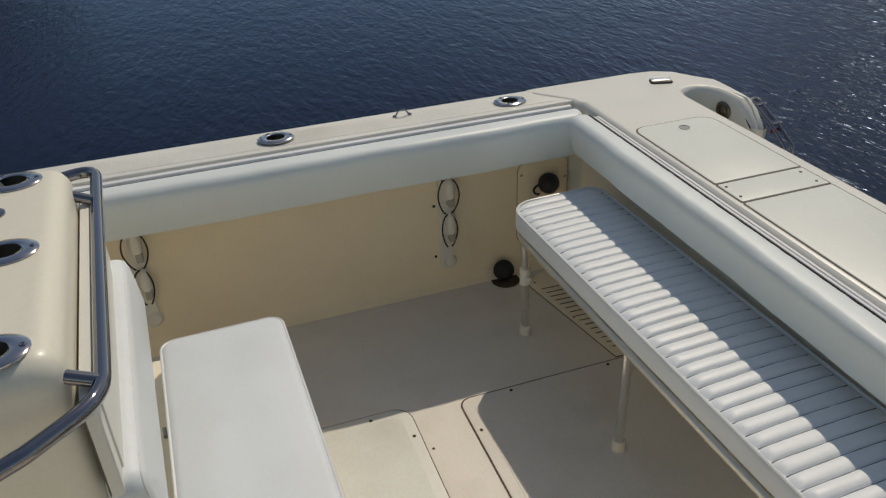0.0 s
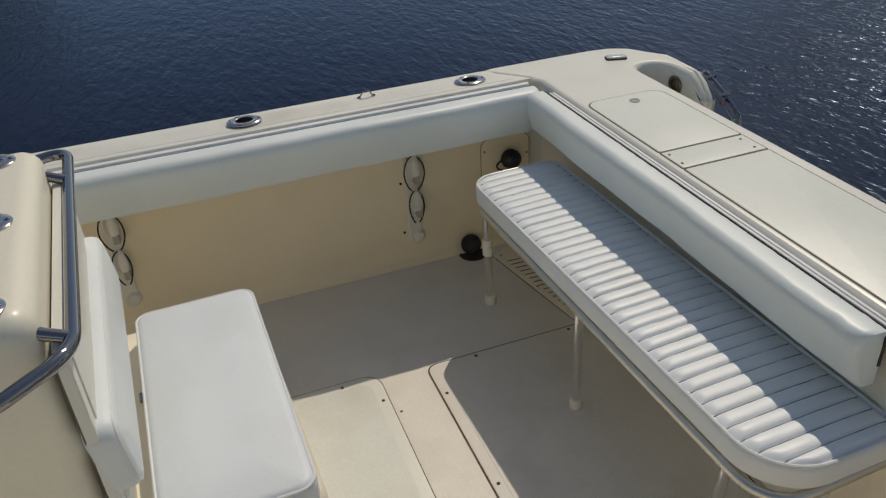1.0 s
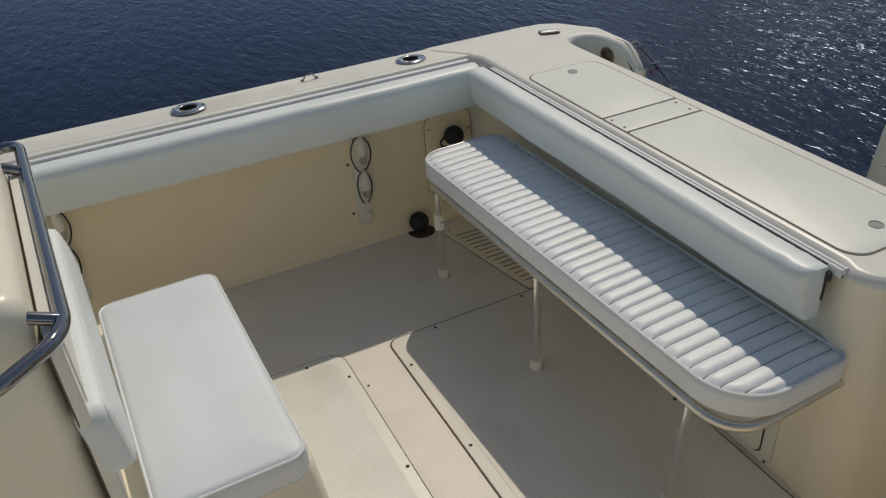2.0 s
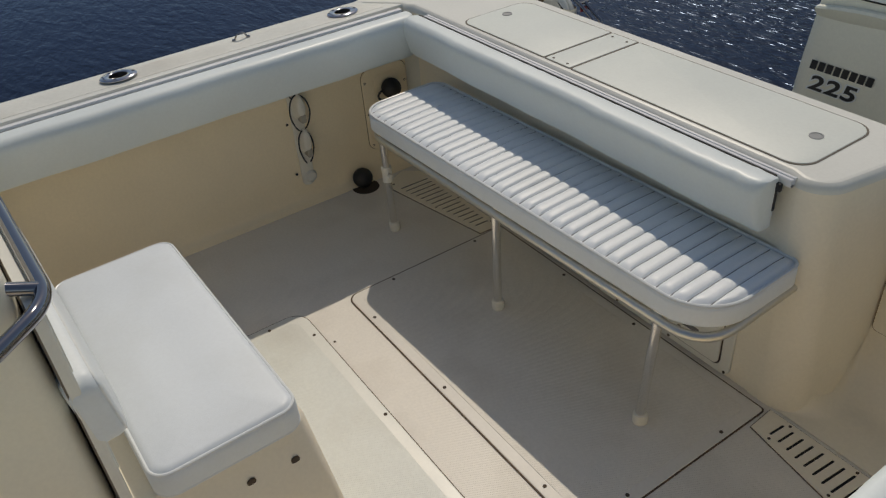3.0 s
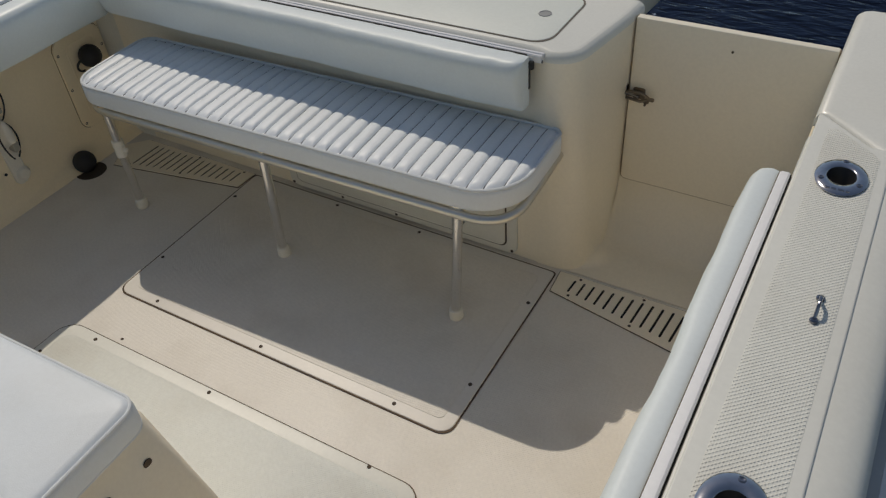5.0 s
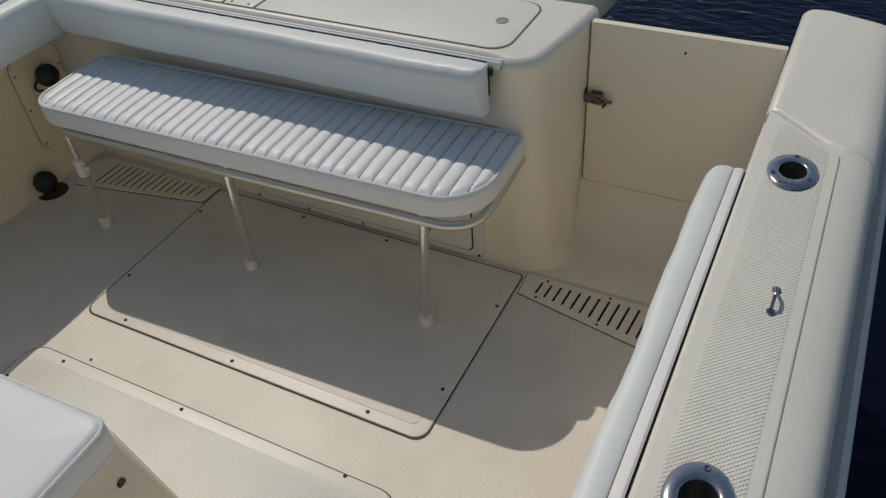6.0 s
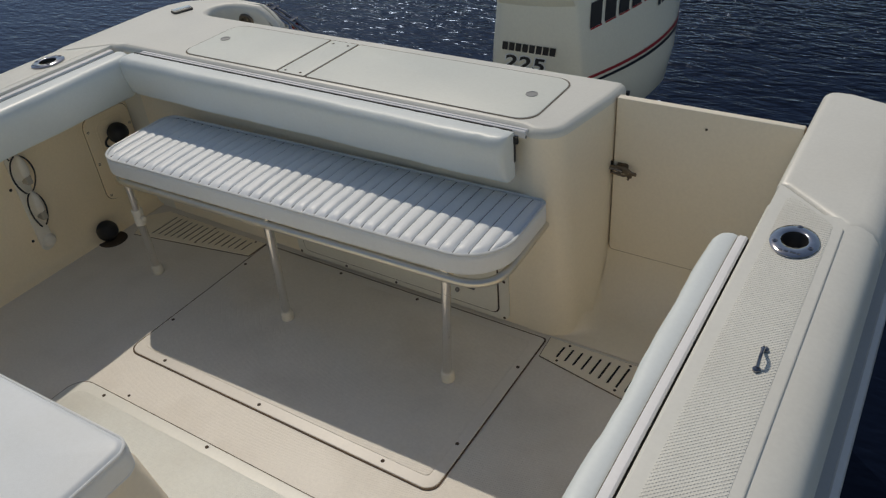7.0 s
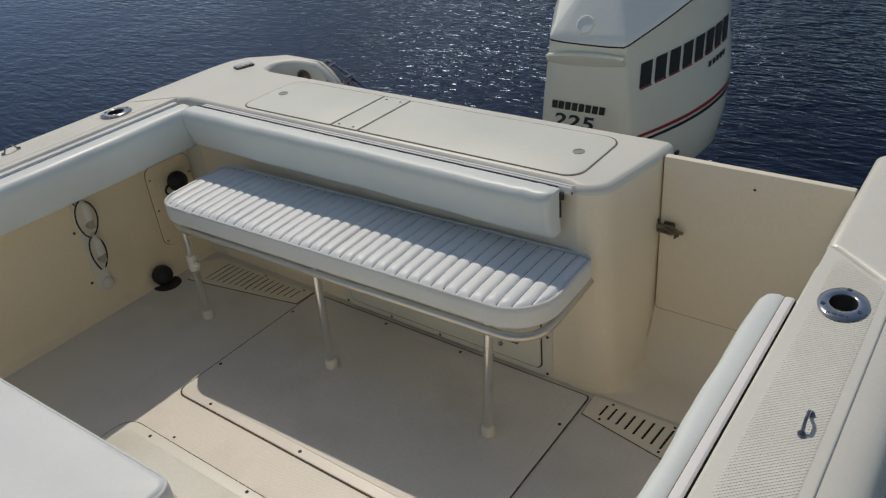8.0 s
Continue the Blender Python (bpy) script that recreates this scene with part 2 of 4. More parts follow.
def loft(rings, close=True, cap0=True, cap1=True):
    """Skins equal-length rings of 3D points."""
    bm = bmesh.new()
    vs = [[bm.verts.new(p) for p in ring] for ring in rings]
    n = len(rings[0])
    for a, b in zip(vs, vs[1:]):
        for i in range(n if close else n - 1):
            j = (i + 1) % n
            bm.faces.new((a[i], a[j], b[j], b[i]))
    if cap0:
        bm.faces.new(vs[0][::-1])
    if cap1:
        bm.faces.new(vs[-1])
    return bm


def slab(pts, z0, z1, top=0.0, bottom=0.0, seg=4, axis="z"):
    """An outline raised from z0 to z1 with rounded upper and lower edges. axis "y": outline in x, z; axis "x": outline in y, z."""
    lv = []
    if bottom:
        for i in range(seg + 1):
            a = radians(90 * i / seg)
            lv.append((bottom * (1 - math.sin(a)), z0 + bottom * (1 - math.cos(a))))
    else:
        lv.append((0, z0))
    if top:
        for i in range(seg + 1):
            a = radians(90 * i / seg)
            lv.append((top * (1 - math.cos(a)), z1 - top * (1 - math.sin(a))))
    else:
        lv.append((0, z1))
    rings = []
    for d, z in lv:
        q = inset(pts, d) if d > 1e-6 else pts
        rings.append([{"z": (x, y, z), "y": (x, z, y), "x": (z, x, y)}[axis] for x, y in q])
    return loft(rings)


def sweep(profile, ys, closed=False):
    """A profile of (x, z) drawn along y."""
    return loft([[(x, y, z) for x, z in profile] for y in ys], close=closed, cap0=closed, cap1=closed)


def tube(points, r, sides=10, closed=False, caps=True):
    """A round bar along a line of points."""
    P = [Vector(p) for p in points]
    n, rings, up = len(P), [], None
    for i in range(n):
        if closed:
            t = (P[(i + 1) % n] - P[i - 1]).normalized()
        else:
            t = (P[min(i + 1, n - 1)] - P[max(i - 1, 0)]).normalized()
        if up is None:
            up = t.orthogonal().normalized()
        up = (up - t * up.dot(t)).normalized()
        side = t.cross(up)
        rings.append([tuple(P[i] + r * (math.cos(2 * math.pi * k / sides) * up + math.sin(2 * math.pi * k / sides) * side)) for k in range(sides)])
    if closed:
        bm = bmesh.new()
        vs = [[bm.verts.new(p) for p in ring] for ring in rings]
        # the last ring is turned to meet the first
        off = min(range(sides), key=lambda o: sum((vs[-1][k].co - vs[0][(k + o) % sides].co).length for k in range(sides)))
        for i in range(n):
            a, b, o = vs[i], vs[(i + 1) % n], (off if i == n - 1 else 0)
            for k in range(sides):
                j = (k + 1) % sides
                bm.faces.new((a[k], a[j], b[(j + o) % sides], b[(k + o) % sides]))
        return bm
    return loft(rings, True, caps, caps)


def arc_path(points, r, n=6):
    """A polyline with its inner corners rounded to radius r."""
    P = [Vector(p) for p in points]
    out = [P[0]]
    for a, p, b in zip(P, P[1:], P[2:]):
        u, v = (a - p).normalized(), (b - p).normalized()
        half = u.angle(v) / 2
        d = min(r / math.tan(half), (a - p).length * 0.49, (b - p).length * 0.49)
        s, e = p + u * d, p + v * d
        for i in range(n + 1):
            t = i / n
            out.append(s * (1 - t) ** 2 + p * 2 * t * (1 - t) + e * t * t)
    out.append(P[-1])
    return out


def revolve(profile, centre, n=20, axis="z", tilt=None):
    """A profile of (radius, height) turned round an axis through centre."""
    rings = []
    for r, h in profile:
        ring = []
        for k in range(n):
            a = 2 * math.pi * k / n
            x, y = r * math.cos(a), r * math.sin(a)
            ring.append({"z": (x, y, h), "x": (h, x, y), "y": (x, h, y)}[axis])
        rings.append(ring)
    bm = loft(rings)
    bm.transform(Matrix.Translation(centre) @ (tilt or Matrix()))
    return bm


def cut(ob, cutter):
    """Takes a closed bmesh, in the object's own space, out of its mesh."""
    me = bpy.data.meshes.new("cutter")
    bmesh.ops.recalc_face_normals(cutter, faces=cutter.faces)
    cutter.to_mesh(me)
    cutter.free()
    tool = new("cutter", me)
    mod = ob.modifiers.new("hole", "BOOLEAN")
    mod.operation, mod.object, mod.solver = "DIFFERENCE", tool, "EXACT"
    done = bpy.data.meshes.new_from_object(ob.evaluated_get(bpy.context.evaluated_depsgraph_get()))
    ob.modifiers.remove(mod)
    bpy.data.objects.remove(tool)
    bpy.data.meshes.remove(me)
    ob.data = done
    done.set_sharp_from_angle(angle=radians(38))


def screw(parent, x, y, z, r=0.005, material=None, axis="z"):
    h = 0.0015
    part("screw", revolve([(r, -0.001), (r, h * 0.6), (r * 0.7, h), (r * 0.35, h * 0.5)], (x, y, z), 10, axis), material or BROWN, parent)


# ---- setting: water ----
bm = bmesh.new()
bmesh.ops.create_grid(bm, x_segments=2, y_segments=2, size=900)
bm.transform(Matrix.Translation((0, 0, -0.45)))
water = solid("water", bm, WATER, "dark blue rippled river water around the boat", "water", "structure")
if water.data.polygons[0].normal.z < 0:
    water.data.flip_normals()

# ---- setting: boat shell ----
DECK = 0.65                                            # height of the gunwale above the sole
Y0 = -1.6                                              # where the modelled cockpit ends forward


def mirror(pts, s):
    return [(s * x, z) for x, z in pts]


# outer hull, one skin with thickness at the sheer
hull_prof = [(1.278, 0.565), (1.290, 0.53), (1.290, 0.40), (1.275, 0.10), (1.22, -0.25), (1.05, -0.60), (0.0, -0.85)]
inner = [(1.255, 0.565), (1.268, 0.53), (1.268, 0.40), (1.245, 0.10), (1.19, -0.22), (1.03, -0.55), (0.0, -0.80)]
ring = hull_prof + [(-x, z) for x, z in hull_prof[-2::-1]] + [(-x, z) for x, z in inner] + inner[-2::-1]
solid("hull", loft([[(x, y, z) for x, z in ring] for y in (Y0, -0.5, 0.6, 1.6, 2.32)]), GEL, "ivory gelcoat boat hull floating on dark water", "boat hull", "structure")

# cockpit sole with a cove up to the wall
solid("floor", rbox(-1.2, 1.2, Y0, 2.02, -0.06, 0.0), FLOOR, "cream non-skid gelcoat cockpit floor with moulded diamond tread", "floor", "structure")

HOLED, WALL_S = [], None
for s, side in ((-1, "starboard"), (1, "port")):
    wall = [(1.06, 0.600), (1.135, 0.600), (1.140, 0.590), (1.140, 0.060), (1.137, 0.034), (1.128, 0.014), (1.108, 0.002), (1.108, -0.05), (1.20, -0.05), (1.20, 0.62), (1.06, 0.62)]
    made = solid("wall_" + side, sweep(mirror(wall, s), (Y0, -0.5, 0.5, 1.2, 2.0), True), GEL_IN, "smooth cream gelcoat inner side of the cockpit", "wall", "structure")
    WALL_S = made if s < 0 else WALL_S
    gun = [(1.060, 0.585), (1.060, 0.636), (1.063, 0.645), (1.070, 0.649), (1.10, 0.650), (1.20, 0.650), (1.215, 0.6492), (1.240, 0.6445), (1.258, 0.6370), (1.270, 0.6265), (1.278, 0.610), (1.286, 0.560), (1.20, 0.56), (1.10, 0.585)]
    HOLED += [solid("gunwale_" + side, sweep(mirror(gun, s), (Y0, -0.5, 0.5, 1.2, 1.88), True), GEL, "ivory gelcoat gunwale with a smooth rounded outer edge", "gunwale", "structure")]
    cap = [(1.066, Y0), (1.209, Y0), (1.209, 1.848), (1.195, 1.862), (1.078, 1.962), (1.066, 1.966)]
    cap = [(x, y - (0.010 if y > 0 else 0.0)) for x, y in cap] if s > 0 else [(-x, y) for x, y in cap[::-1]]
    HOLED += [solid("trim_" + side, slab(cap, 0.645, 0.6545, 0.004), GEL, "ivory gelcoat coaming cap with a chamfered end", "coaming cap", "structure")]
    pad = [(1.091, Y0), (1.190, Y0), (1.190, 1.835), (1.180, 1.850), (1.112, 1.908), (1.100, 1.912), (1.091, 1.904)]
    pad = [(x, y) for x, y in pad] if s > 0 else [(-x, y) for x, y in pad[::-1]]
    HOLED += [solid("tread_" + side, slab(pad, 0.650, 0.6553, 0.0006), TREAD_S if s < 0 else TREAD, "raised non-skid tread strip moulded along the gunwale", "tread strip", "structure")]
    rub = [(1.284, 0.548), (1.302, 0.543), (1.308, 0.520), (1.302, 0.498), (1.284, 0.492)]
    solid("rub_rail_" + side, sweep(mirror(rub, s), (Y0, 0.5, 2.40), True), RUBRAIL, "grey rubber rub rail along the hull", "rub rail", "structure")
    rubi = [(1.304, 0.532), (1.315, 0.528), (1.318, 0.518), (1.315, 0.508), (1.304, 0.506)]
    solid("rub_rail_insert_" + side, sweep(mirror(rubi, s), (Y0, 0.5, 2.40), True), RUBWHITE, "white insert bead on the rub rail", "rub rail", "structure")

# transom: one moulding with the starboard quarter
out = [(-1.062, 1.968), (-1.04, 1.985)]
out += [(0.42, 1.985), (0.450, 1.985), (0.480, 1.974)]
for i in range(9):
    a = radians(-90 + 82 * i / 8)
    out.append((0.488 + 0.072 * math.cos(a), 2.046 + 0.072 * math.sin(a)))
out += [(0.590, 2.225), (0.5935, 2.265), (0.596, 2.300), (0.594, 2.318), (0.582, 2.329), (0.55, 2.330), (-0.72, 2.330), (-0.955, 2.330), (-0.990, 2.334), (-1.010, 2.348), (-1.018, 2.376), (-1.014, 2.404), (-1.000, 2.426),
        (-0.975, 2.441), (-0.94, 2.449), (-0.87, 2.452), (-0.83, 2.452), (-0.79, 2.452), (-0.768, 2.457), (-0.758, 2.474), (-0.764, 2.492), (-0.785, 2.502), (-0.83, 2.505), (-0.87, 2.506), (-0.91, 2.507), (-1.00, 2.510), (-1.06, 2.510), (-1.15, 2.490), (-1.225, 2.445),
        (-1.268, 2.37), (-1.280, 2.28), (-1.280, 1.86), (-1.212, 1.858), (-1.20, 1.868), (-1.085, 1.966)]
std = [(0, -0.30)] + [(0.022 * (1 - math.cos(radians(18 * i))), DECK + 0.001 - 0.022 * (1 - math.sin(radians(18 * i)))) for i in range(6)]
wide = [(0, -0.30), (0.0, 0.585), (0.005, 0.612), (0.013, 0.629), (0.026, 0.641), (0.040, 0.6475), (0.058, DECK + 0.001)]
rings = []
for (d0, z0), (d1, z1) in zip(std, wide):
    p0 = inset(out, d0) if d0 > 1e-6 else out
    p1 = inset(out, d1) if d1 > 1e-6 else out
    sink = [0.09 * max(0.0, (q[0] + 0.88) / 0.12) ** 1.5 if q[1] > 2.44 and z0 > 0 else 0.0 for q in out]
    rings.append([(*p1[i], z1) if (q[0] < -1.12 and (q[0] < -1.22 or q[1] > 2.48)) else (*p0[i], z0 - sink[i]) for i, q in enumerate(out)])
# below the deck the liner's corner runs square to the cockpit side
def below(ring, z):
    return [(x, max(y, 1.994) if x < -1.03 else y, z) for x, y, _ in ring]


rings[1:1] = [below(rings[0], 0.575), [(x, y, 0.580) for x, y, _ in rings[0]]]
rings[0] = [(x, y + (0.011 if x > 0.47 and y < 2.06 else 0.0), z) for x, y, z in below(rings[0], -0.30)]
# the rounded end flares towards the floor, as the moulding is drawn from its form
rings[0] = [(x + (0.060 * min(1.0, (x - 0.42) / 0.13) if x > 0.42 and y < 2.2 else 0.0), y, z) for x, y, z in rings[0]]
shell = loft(rings, cap1=False)
shell.verts.ensure_lookup_table()
crown = shell.verts[-len(out):]
for tri in tessellate_polygon([[Vector((v.co.x, v.co.y, 0.0)) for v in crown]]):
    shell.faces.new([crown[i] for i in tri])
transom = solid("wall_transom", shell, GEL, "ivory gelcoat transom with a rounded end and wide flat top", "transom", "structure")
transom.data.materials.append(GEL_D)                   # warmer cream puts the cockpit's bounced light into these faces
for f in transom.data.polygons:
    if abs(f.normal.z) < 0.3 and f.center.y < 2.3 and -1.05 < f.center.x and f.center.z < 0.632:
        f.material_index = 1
    if f.normal.z > 0.97 and f.center.z > 0.5:
        f.use_smooth = False
pod = [(1.059, 1.964), (1.077, 1.960), (1.198, 1.858), (1.210, 1.848), (1.286, 1.848), (1.286, 2.40), (1.27, 2.455), (1.225, 2.476), (1.12, 2.476), (1.085, 2.474), (1.069, 2.466), (1.059, 2.449)]
rings = []
for (d0, z0), (d1, z1) in zip(std, wide):
    p0, p1 = (inset(pod, d) if d > 1e-6 else pod for d in (d0, d1))
    rings.append([(*p1[i], z1) if q[0] > 1.215 else (*p0[i], z0) for i, q in enumerate(pod)])
solid("quarter_port", loft(rings), GEL, "ivory gelcoat stern quarter beside the transom door", "stern quarter", "structure")
solid("wall_forward", rbox(-1.3, 1.3, Y0 - 0.06, Y0, -0.4, 0.64, 0.01), GEL_IN, "plain cream bulkhead closing the cockpit", "wall", "structure")

# sill and coved floor before the transom door
def column_x(y):
    """The port face of the transom's rounded end at y."""
    if y >= 2.057:
        k = min((y - 2.057) / 0.183, 1.0)
        return 0.5595 + 0.033 * k + 0.038 * (1 - k)
    x = 0.488 + 0.0715 * math.sqrt(max(0.0, 1 - ((2.057 - y) / 0.072) ** 2))
    return x + 0.038 * min(1.0, (x - 0.42) / 0.13)


rings = []
for i in range(33):
    y = 1.9855 + 0.2665 * (1 - (1 - i / 32) ** 1.4)
    back = 0.156 * (1 - math.sqrt(max(0.0, 1 - (max(0.0, y - 2.125) / 0.127) ** 2)))
    grow = min(1.0, (y - 1.9855) / 0.085)
    r = 0.001 + 0.058 * grow * grow * (3 - 2 * grow)
    x0, row = column_x(y), []
    for k in range(25):
        f = (k / 24) ** 2.0
        d = f * (1.061 - x0)
        lift = r - math.sqrt(max(0.0, r * r - max(0.0, r - d) ** 2))
        row.append((x0 + d, y, 0.0035 + math.hypot(back, lift)))
    rings.append([(1.061, y, -0.04), (x0, y, -0.04)] + row)
solid("door_sill", loft(rings), GEL_D, "cream gelcoat alcove curving up to the transom door", "sill", "structure", smooth=70)

# transom door with its latch
door = thing("transom_door", (0.83, 2.265, 0.152), "closed flat ivory gelcoat transom door with a stainless latch", "door")
part("panel", slab(rrect(0.5968, 1.0562, 0.1590, 0.640, (0.014, 0.004, 0.004, 0.004)), 2.248, 2.270, 0.003, 0.003, axis="y"), GEL_D, door)
part("joint", slab(rrect(0.5952, 1.0580, 0.1576, 0.6385, (0.014, 0.004, 0.004, 0.004)), 2.2500, 2.268, axis="y"), MOTTLED_BROWN, door, "dark joint round the door")
latch = part("latch", merge(slab(rrect(0.608, 0.640, 0.420, 0.452, 0.006), 2.2455, 2.2482, 0.0008, axis="y"), tube([(0.622, 2.247, 0.436), (0.622, 2.232, 0.436)], 0.0065, 12)), BRASS, door, "weathered metal turn latch")
part("lever", merge(tube(arc_path([(0.596, 2.229, 0.446), (0.632, 2.228, 0.449), (0.660, 2.230, 0.436), (0.634, 2.229, 0.424), (0.598, 2.230, 0.427)], 0.009), 0.0040, 8), slab(rrect(0.652, 0.670, 0.430, 0.440, 0.004), 2.2255, 2.2315, 0.002, 0.002, axis="y")), BRASS, latch)
part("keeper", merge(slab(rrect(0.5875, 0.5935, 0.417, 0.455, 0.002), 2.238, 2.250, 0.001, axis="y"), tube([(0.590, 2.236, 0.436), (0.630, 2.230, 0.436)], 0.0046, 8)), CHROME, latch)
part("strike", merge(slab(rrect(0.638, 0.652, 0.410, 0.424, 0.003), 2.2450, 2.2482, 0.001, axis="y"), tube([(0.645, 2.247, 0.417), (0.645, 2.234, 0.411)], 0.0032, 8)), BRASS, latch)
screw(door, 0.834, 2.246, 0.595, 0.003, BROWN, "y")

# ---- bolsters along the coaming ----
def bolster_ring(d, h, low):
    """Cross-section of a stuffed bolster: depth d above and low below, height h, flat at the back."""
    pts = [(0, 0), (0, h * 0.985), (d * 0.04, h * 0.995), (d * 0.14, h * 1.0), (d * 0.32, h * 1.012)]
    pts += [(d * (0.60 + 0.40 * math.sin(radians(90 * i / 7))), h * (1.005 - 0.22 * (1 - math.cos(radians(90 * i / 7))))) for i in range(8)]
    pts += [(d + (low - d) * f, h * z) for f, z in ((0.05, 0.60), (0.30, 0.42), (0.58, 0.24), (0.86, 0.09))] + [(low * 0.94, 0.025), (low * 0.80, 0.0)]
    return pts


def side_bolster(s, ya, yb, deep, low, back, high):
    ob = thing("coaming_bolster", (s * 1.05, (ya + yb) / 2, 0.49), "pale grey-white vinyl coaming bolster padding under the gunwale", "bolster", "coaming bolsters")
    ys = [ya + (yb - ya) * i / 130 for i in range(131)]
    ys = [ya, ya + 0.006, ya + 0.018] + ys[1:-1] + [yb - 0.018, yb - 0.006, yb]
    rings = []
    for i, y in enumerate(ys):
        k = {0: 0.72, 1: 0.90, 2: 0.98}.get(min(i, len(ys) - 1 - i), 1.0)
        w = 0.0025 * math.sin(y * 9.0) + 0.0015 * math.sin(y * 23.0 + 1)
        rings.append([(s * (back - k * (x + (w + 0.0014 * noise.noise(Vector((y * 24, z * 30, 2.0)))) * (x > 0.01))), y, 0.496 + high / 2 + (z - high / 2) * (0.9 + 0.1 * k)) for x, z in bolster_ring(deep, high, low)])
    part("cushion", loft(rings), VINYL_G, ob, smooth=60)
    part("track", slab([(s * x, z) for x, z in ([(1.040, 0.600), (1.0582, 0.600), (1.0582, 0.6460), (1.055, 0.6485), (1.044, 0.6480), (1.040, 0.645)] if s > 0 else [(1.0596, 0.600), (1.033, 0.600), (1.033, 0.643), (1.037, 0.649), (1.052, 0.650), (1.0596, 0.646)])], ya, yb - 0.01, 0.002, axis="y"), TRACK, ob, "white vinyl retaining track")
    # dark strips draw the shade in the open gaps beside the track
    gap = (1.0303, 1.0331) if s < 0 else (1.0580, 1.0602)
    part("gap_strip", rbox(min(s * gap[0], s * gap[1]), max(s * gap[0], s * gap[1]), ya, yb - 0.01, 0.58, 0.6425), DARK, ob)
    if s > 0:
        part("seam_strip", rbox(1.0385, 1.0402, ya, yb - 0.01, 0.58, 0.6445), GASKET, ob)
    return ob


side_bolster(-1, -1.0, 1.955, 0.078, 0.047, 1.031, 0.148)
side_bolster(1, -1.0, 1.757, 0.047, 0.040, 1.039, 0.145)

tb = thing("transom_bolster", (-0.27, 1.95, 0.49), "pale grey-white vinyl bolster along the transom coaming above the bench", "bolster", "coaming bolsters")
xs = [-0.962, -0.958, -0.952] + [-0.942 + 1.362 * i / 110 for i in range(111)] + [0.432, 0.442, 0.447]
rings = []
for i, x in enumerate(xs):
    k = {0: 0.72, 1: 0.90, 2: 0.98}.get(min(i, len(xs) - 1 - i), 1.0)
    w = 0.0020 * math.sin(x * 8.0) + 0.0012 * math.sin(x * 21.0 + 2)
    wr = 0.0035 if x > 0.36 else 0.0016
    rings.append([(x, 1.959 - k * (1.0 * d + (w + wr * noise.noise(Vector((x * 26, z * 30, 1.0)))) * (d > 0.01)), 0.517 + 0.128 / 2 + (z - 0.128 / 2) * (0.9 + 0.1 * k) + wr * 0.6 * noise.noise(Vector((x * 34, d * 20, 5.0))) * (z > 0.1)) for d, z in bolster_ring(0.067, 0.130, 0.045)])
part("cushion", loft(rings), VINYL_G, tb, smooth=60)
part("track", slab([(1.9622, 0.630), (1.9838, 0.630), (1.9838, 0.6455), (1.9815, 0.6478), (1.9752, 0.6478), (1.9735, 0.6440), (1.9715, 0.6440), (1.9698, 0.6478), (1.9645, 0.6478), (1.9622, 0.6455)], -0.93, 0.474, 0.0005, axis="x"), TRACK, tb, "white retaining track")
# shade in the gap behind the cushion, drawn as a dark strip
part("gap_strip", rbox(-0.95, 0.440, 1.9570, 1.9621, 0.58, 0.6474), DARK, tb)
part("end_bracket", merge(rbox(0.4455, 0.4490, 1.954, 1.9615, 0.562, 0.620, 0.001), rbox(0.445, 0.458, 1.953, 1.9615, 0.614, 0.634, 0.002)), BLACK, tb, "dark bracket behind the bolster end")
screw(tb, 0.4745, 1.968, 0.632, 0.004, CHROME, "x")

# ---- transom bench ----
BX0, BX1, BY0, BY1 = -0.829, 0.541, 1.650, 1.962
B_TOP = 0.460
bench = thing("bench_seat", (-0.13, 1.70, 0.0), "folding bench seat with pleated white vinyl cushion on aluminium legs", "bench")
b_out = rrect(BX0, BX1, BY0, BY1, (0.080, 0.13, 0.03, 0.05), 10)
part("cushion", slab(b_out, 0.3985, B_TOP - 0.004, 0.012, 0.010), VINYL, bench, "white vinyl cushion side", smooth=60)


def span(outline, x):
    """The least and greatest y of a closed outline at x."""
    ys = []
    for (xa, ya), (xb, yb) in zip(outline, outline[1:] + outline[:1]):
        if (xa - x) * (xb - x) <= 0 and xa != xb:
            ys.append(ya + (yb - ya) * (x - xa) / (xb - xa))
    return min(ys), max(ys)


SUB, NV = 10, 26
rim = inset(b_out, 0.008)
rx0, rx1 = min(p[0] for p in rim) + 0.0005, max(p[0] for p in rim) - 0.0005
rng = random.Random(4)
SEAMS = [0.462 + 0.0375 * (k - 33) for k in range(35)]
BORDERS = [rx0] + SEAMS + [rx1]
lift = [1 + 0.15 * rng.uniform(-1, 1) for _ in BORDERS]


def seam_x(k, y):
    """Where border k of the pleats runs at y; the sewn ones wander a little."""
    sewn = 0 < k < len(BORDERS) - 1
    return BORDERS[k] + (0.0016 * noise.noise(Vector((y * 11, k * 3.1, 0.0))) if sewn else 0.0)


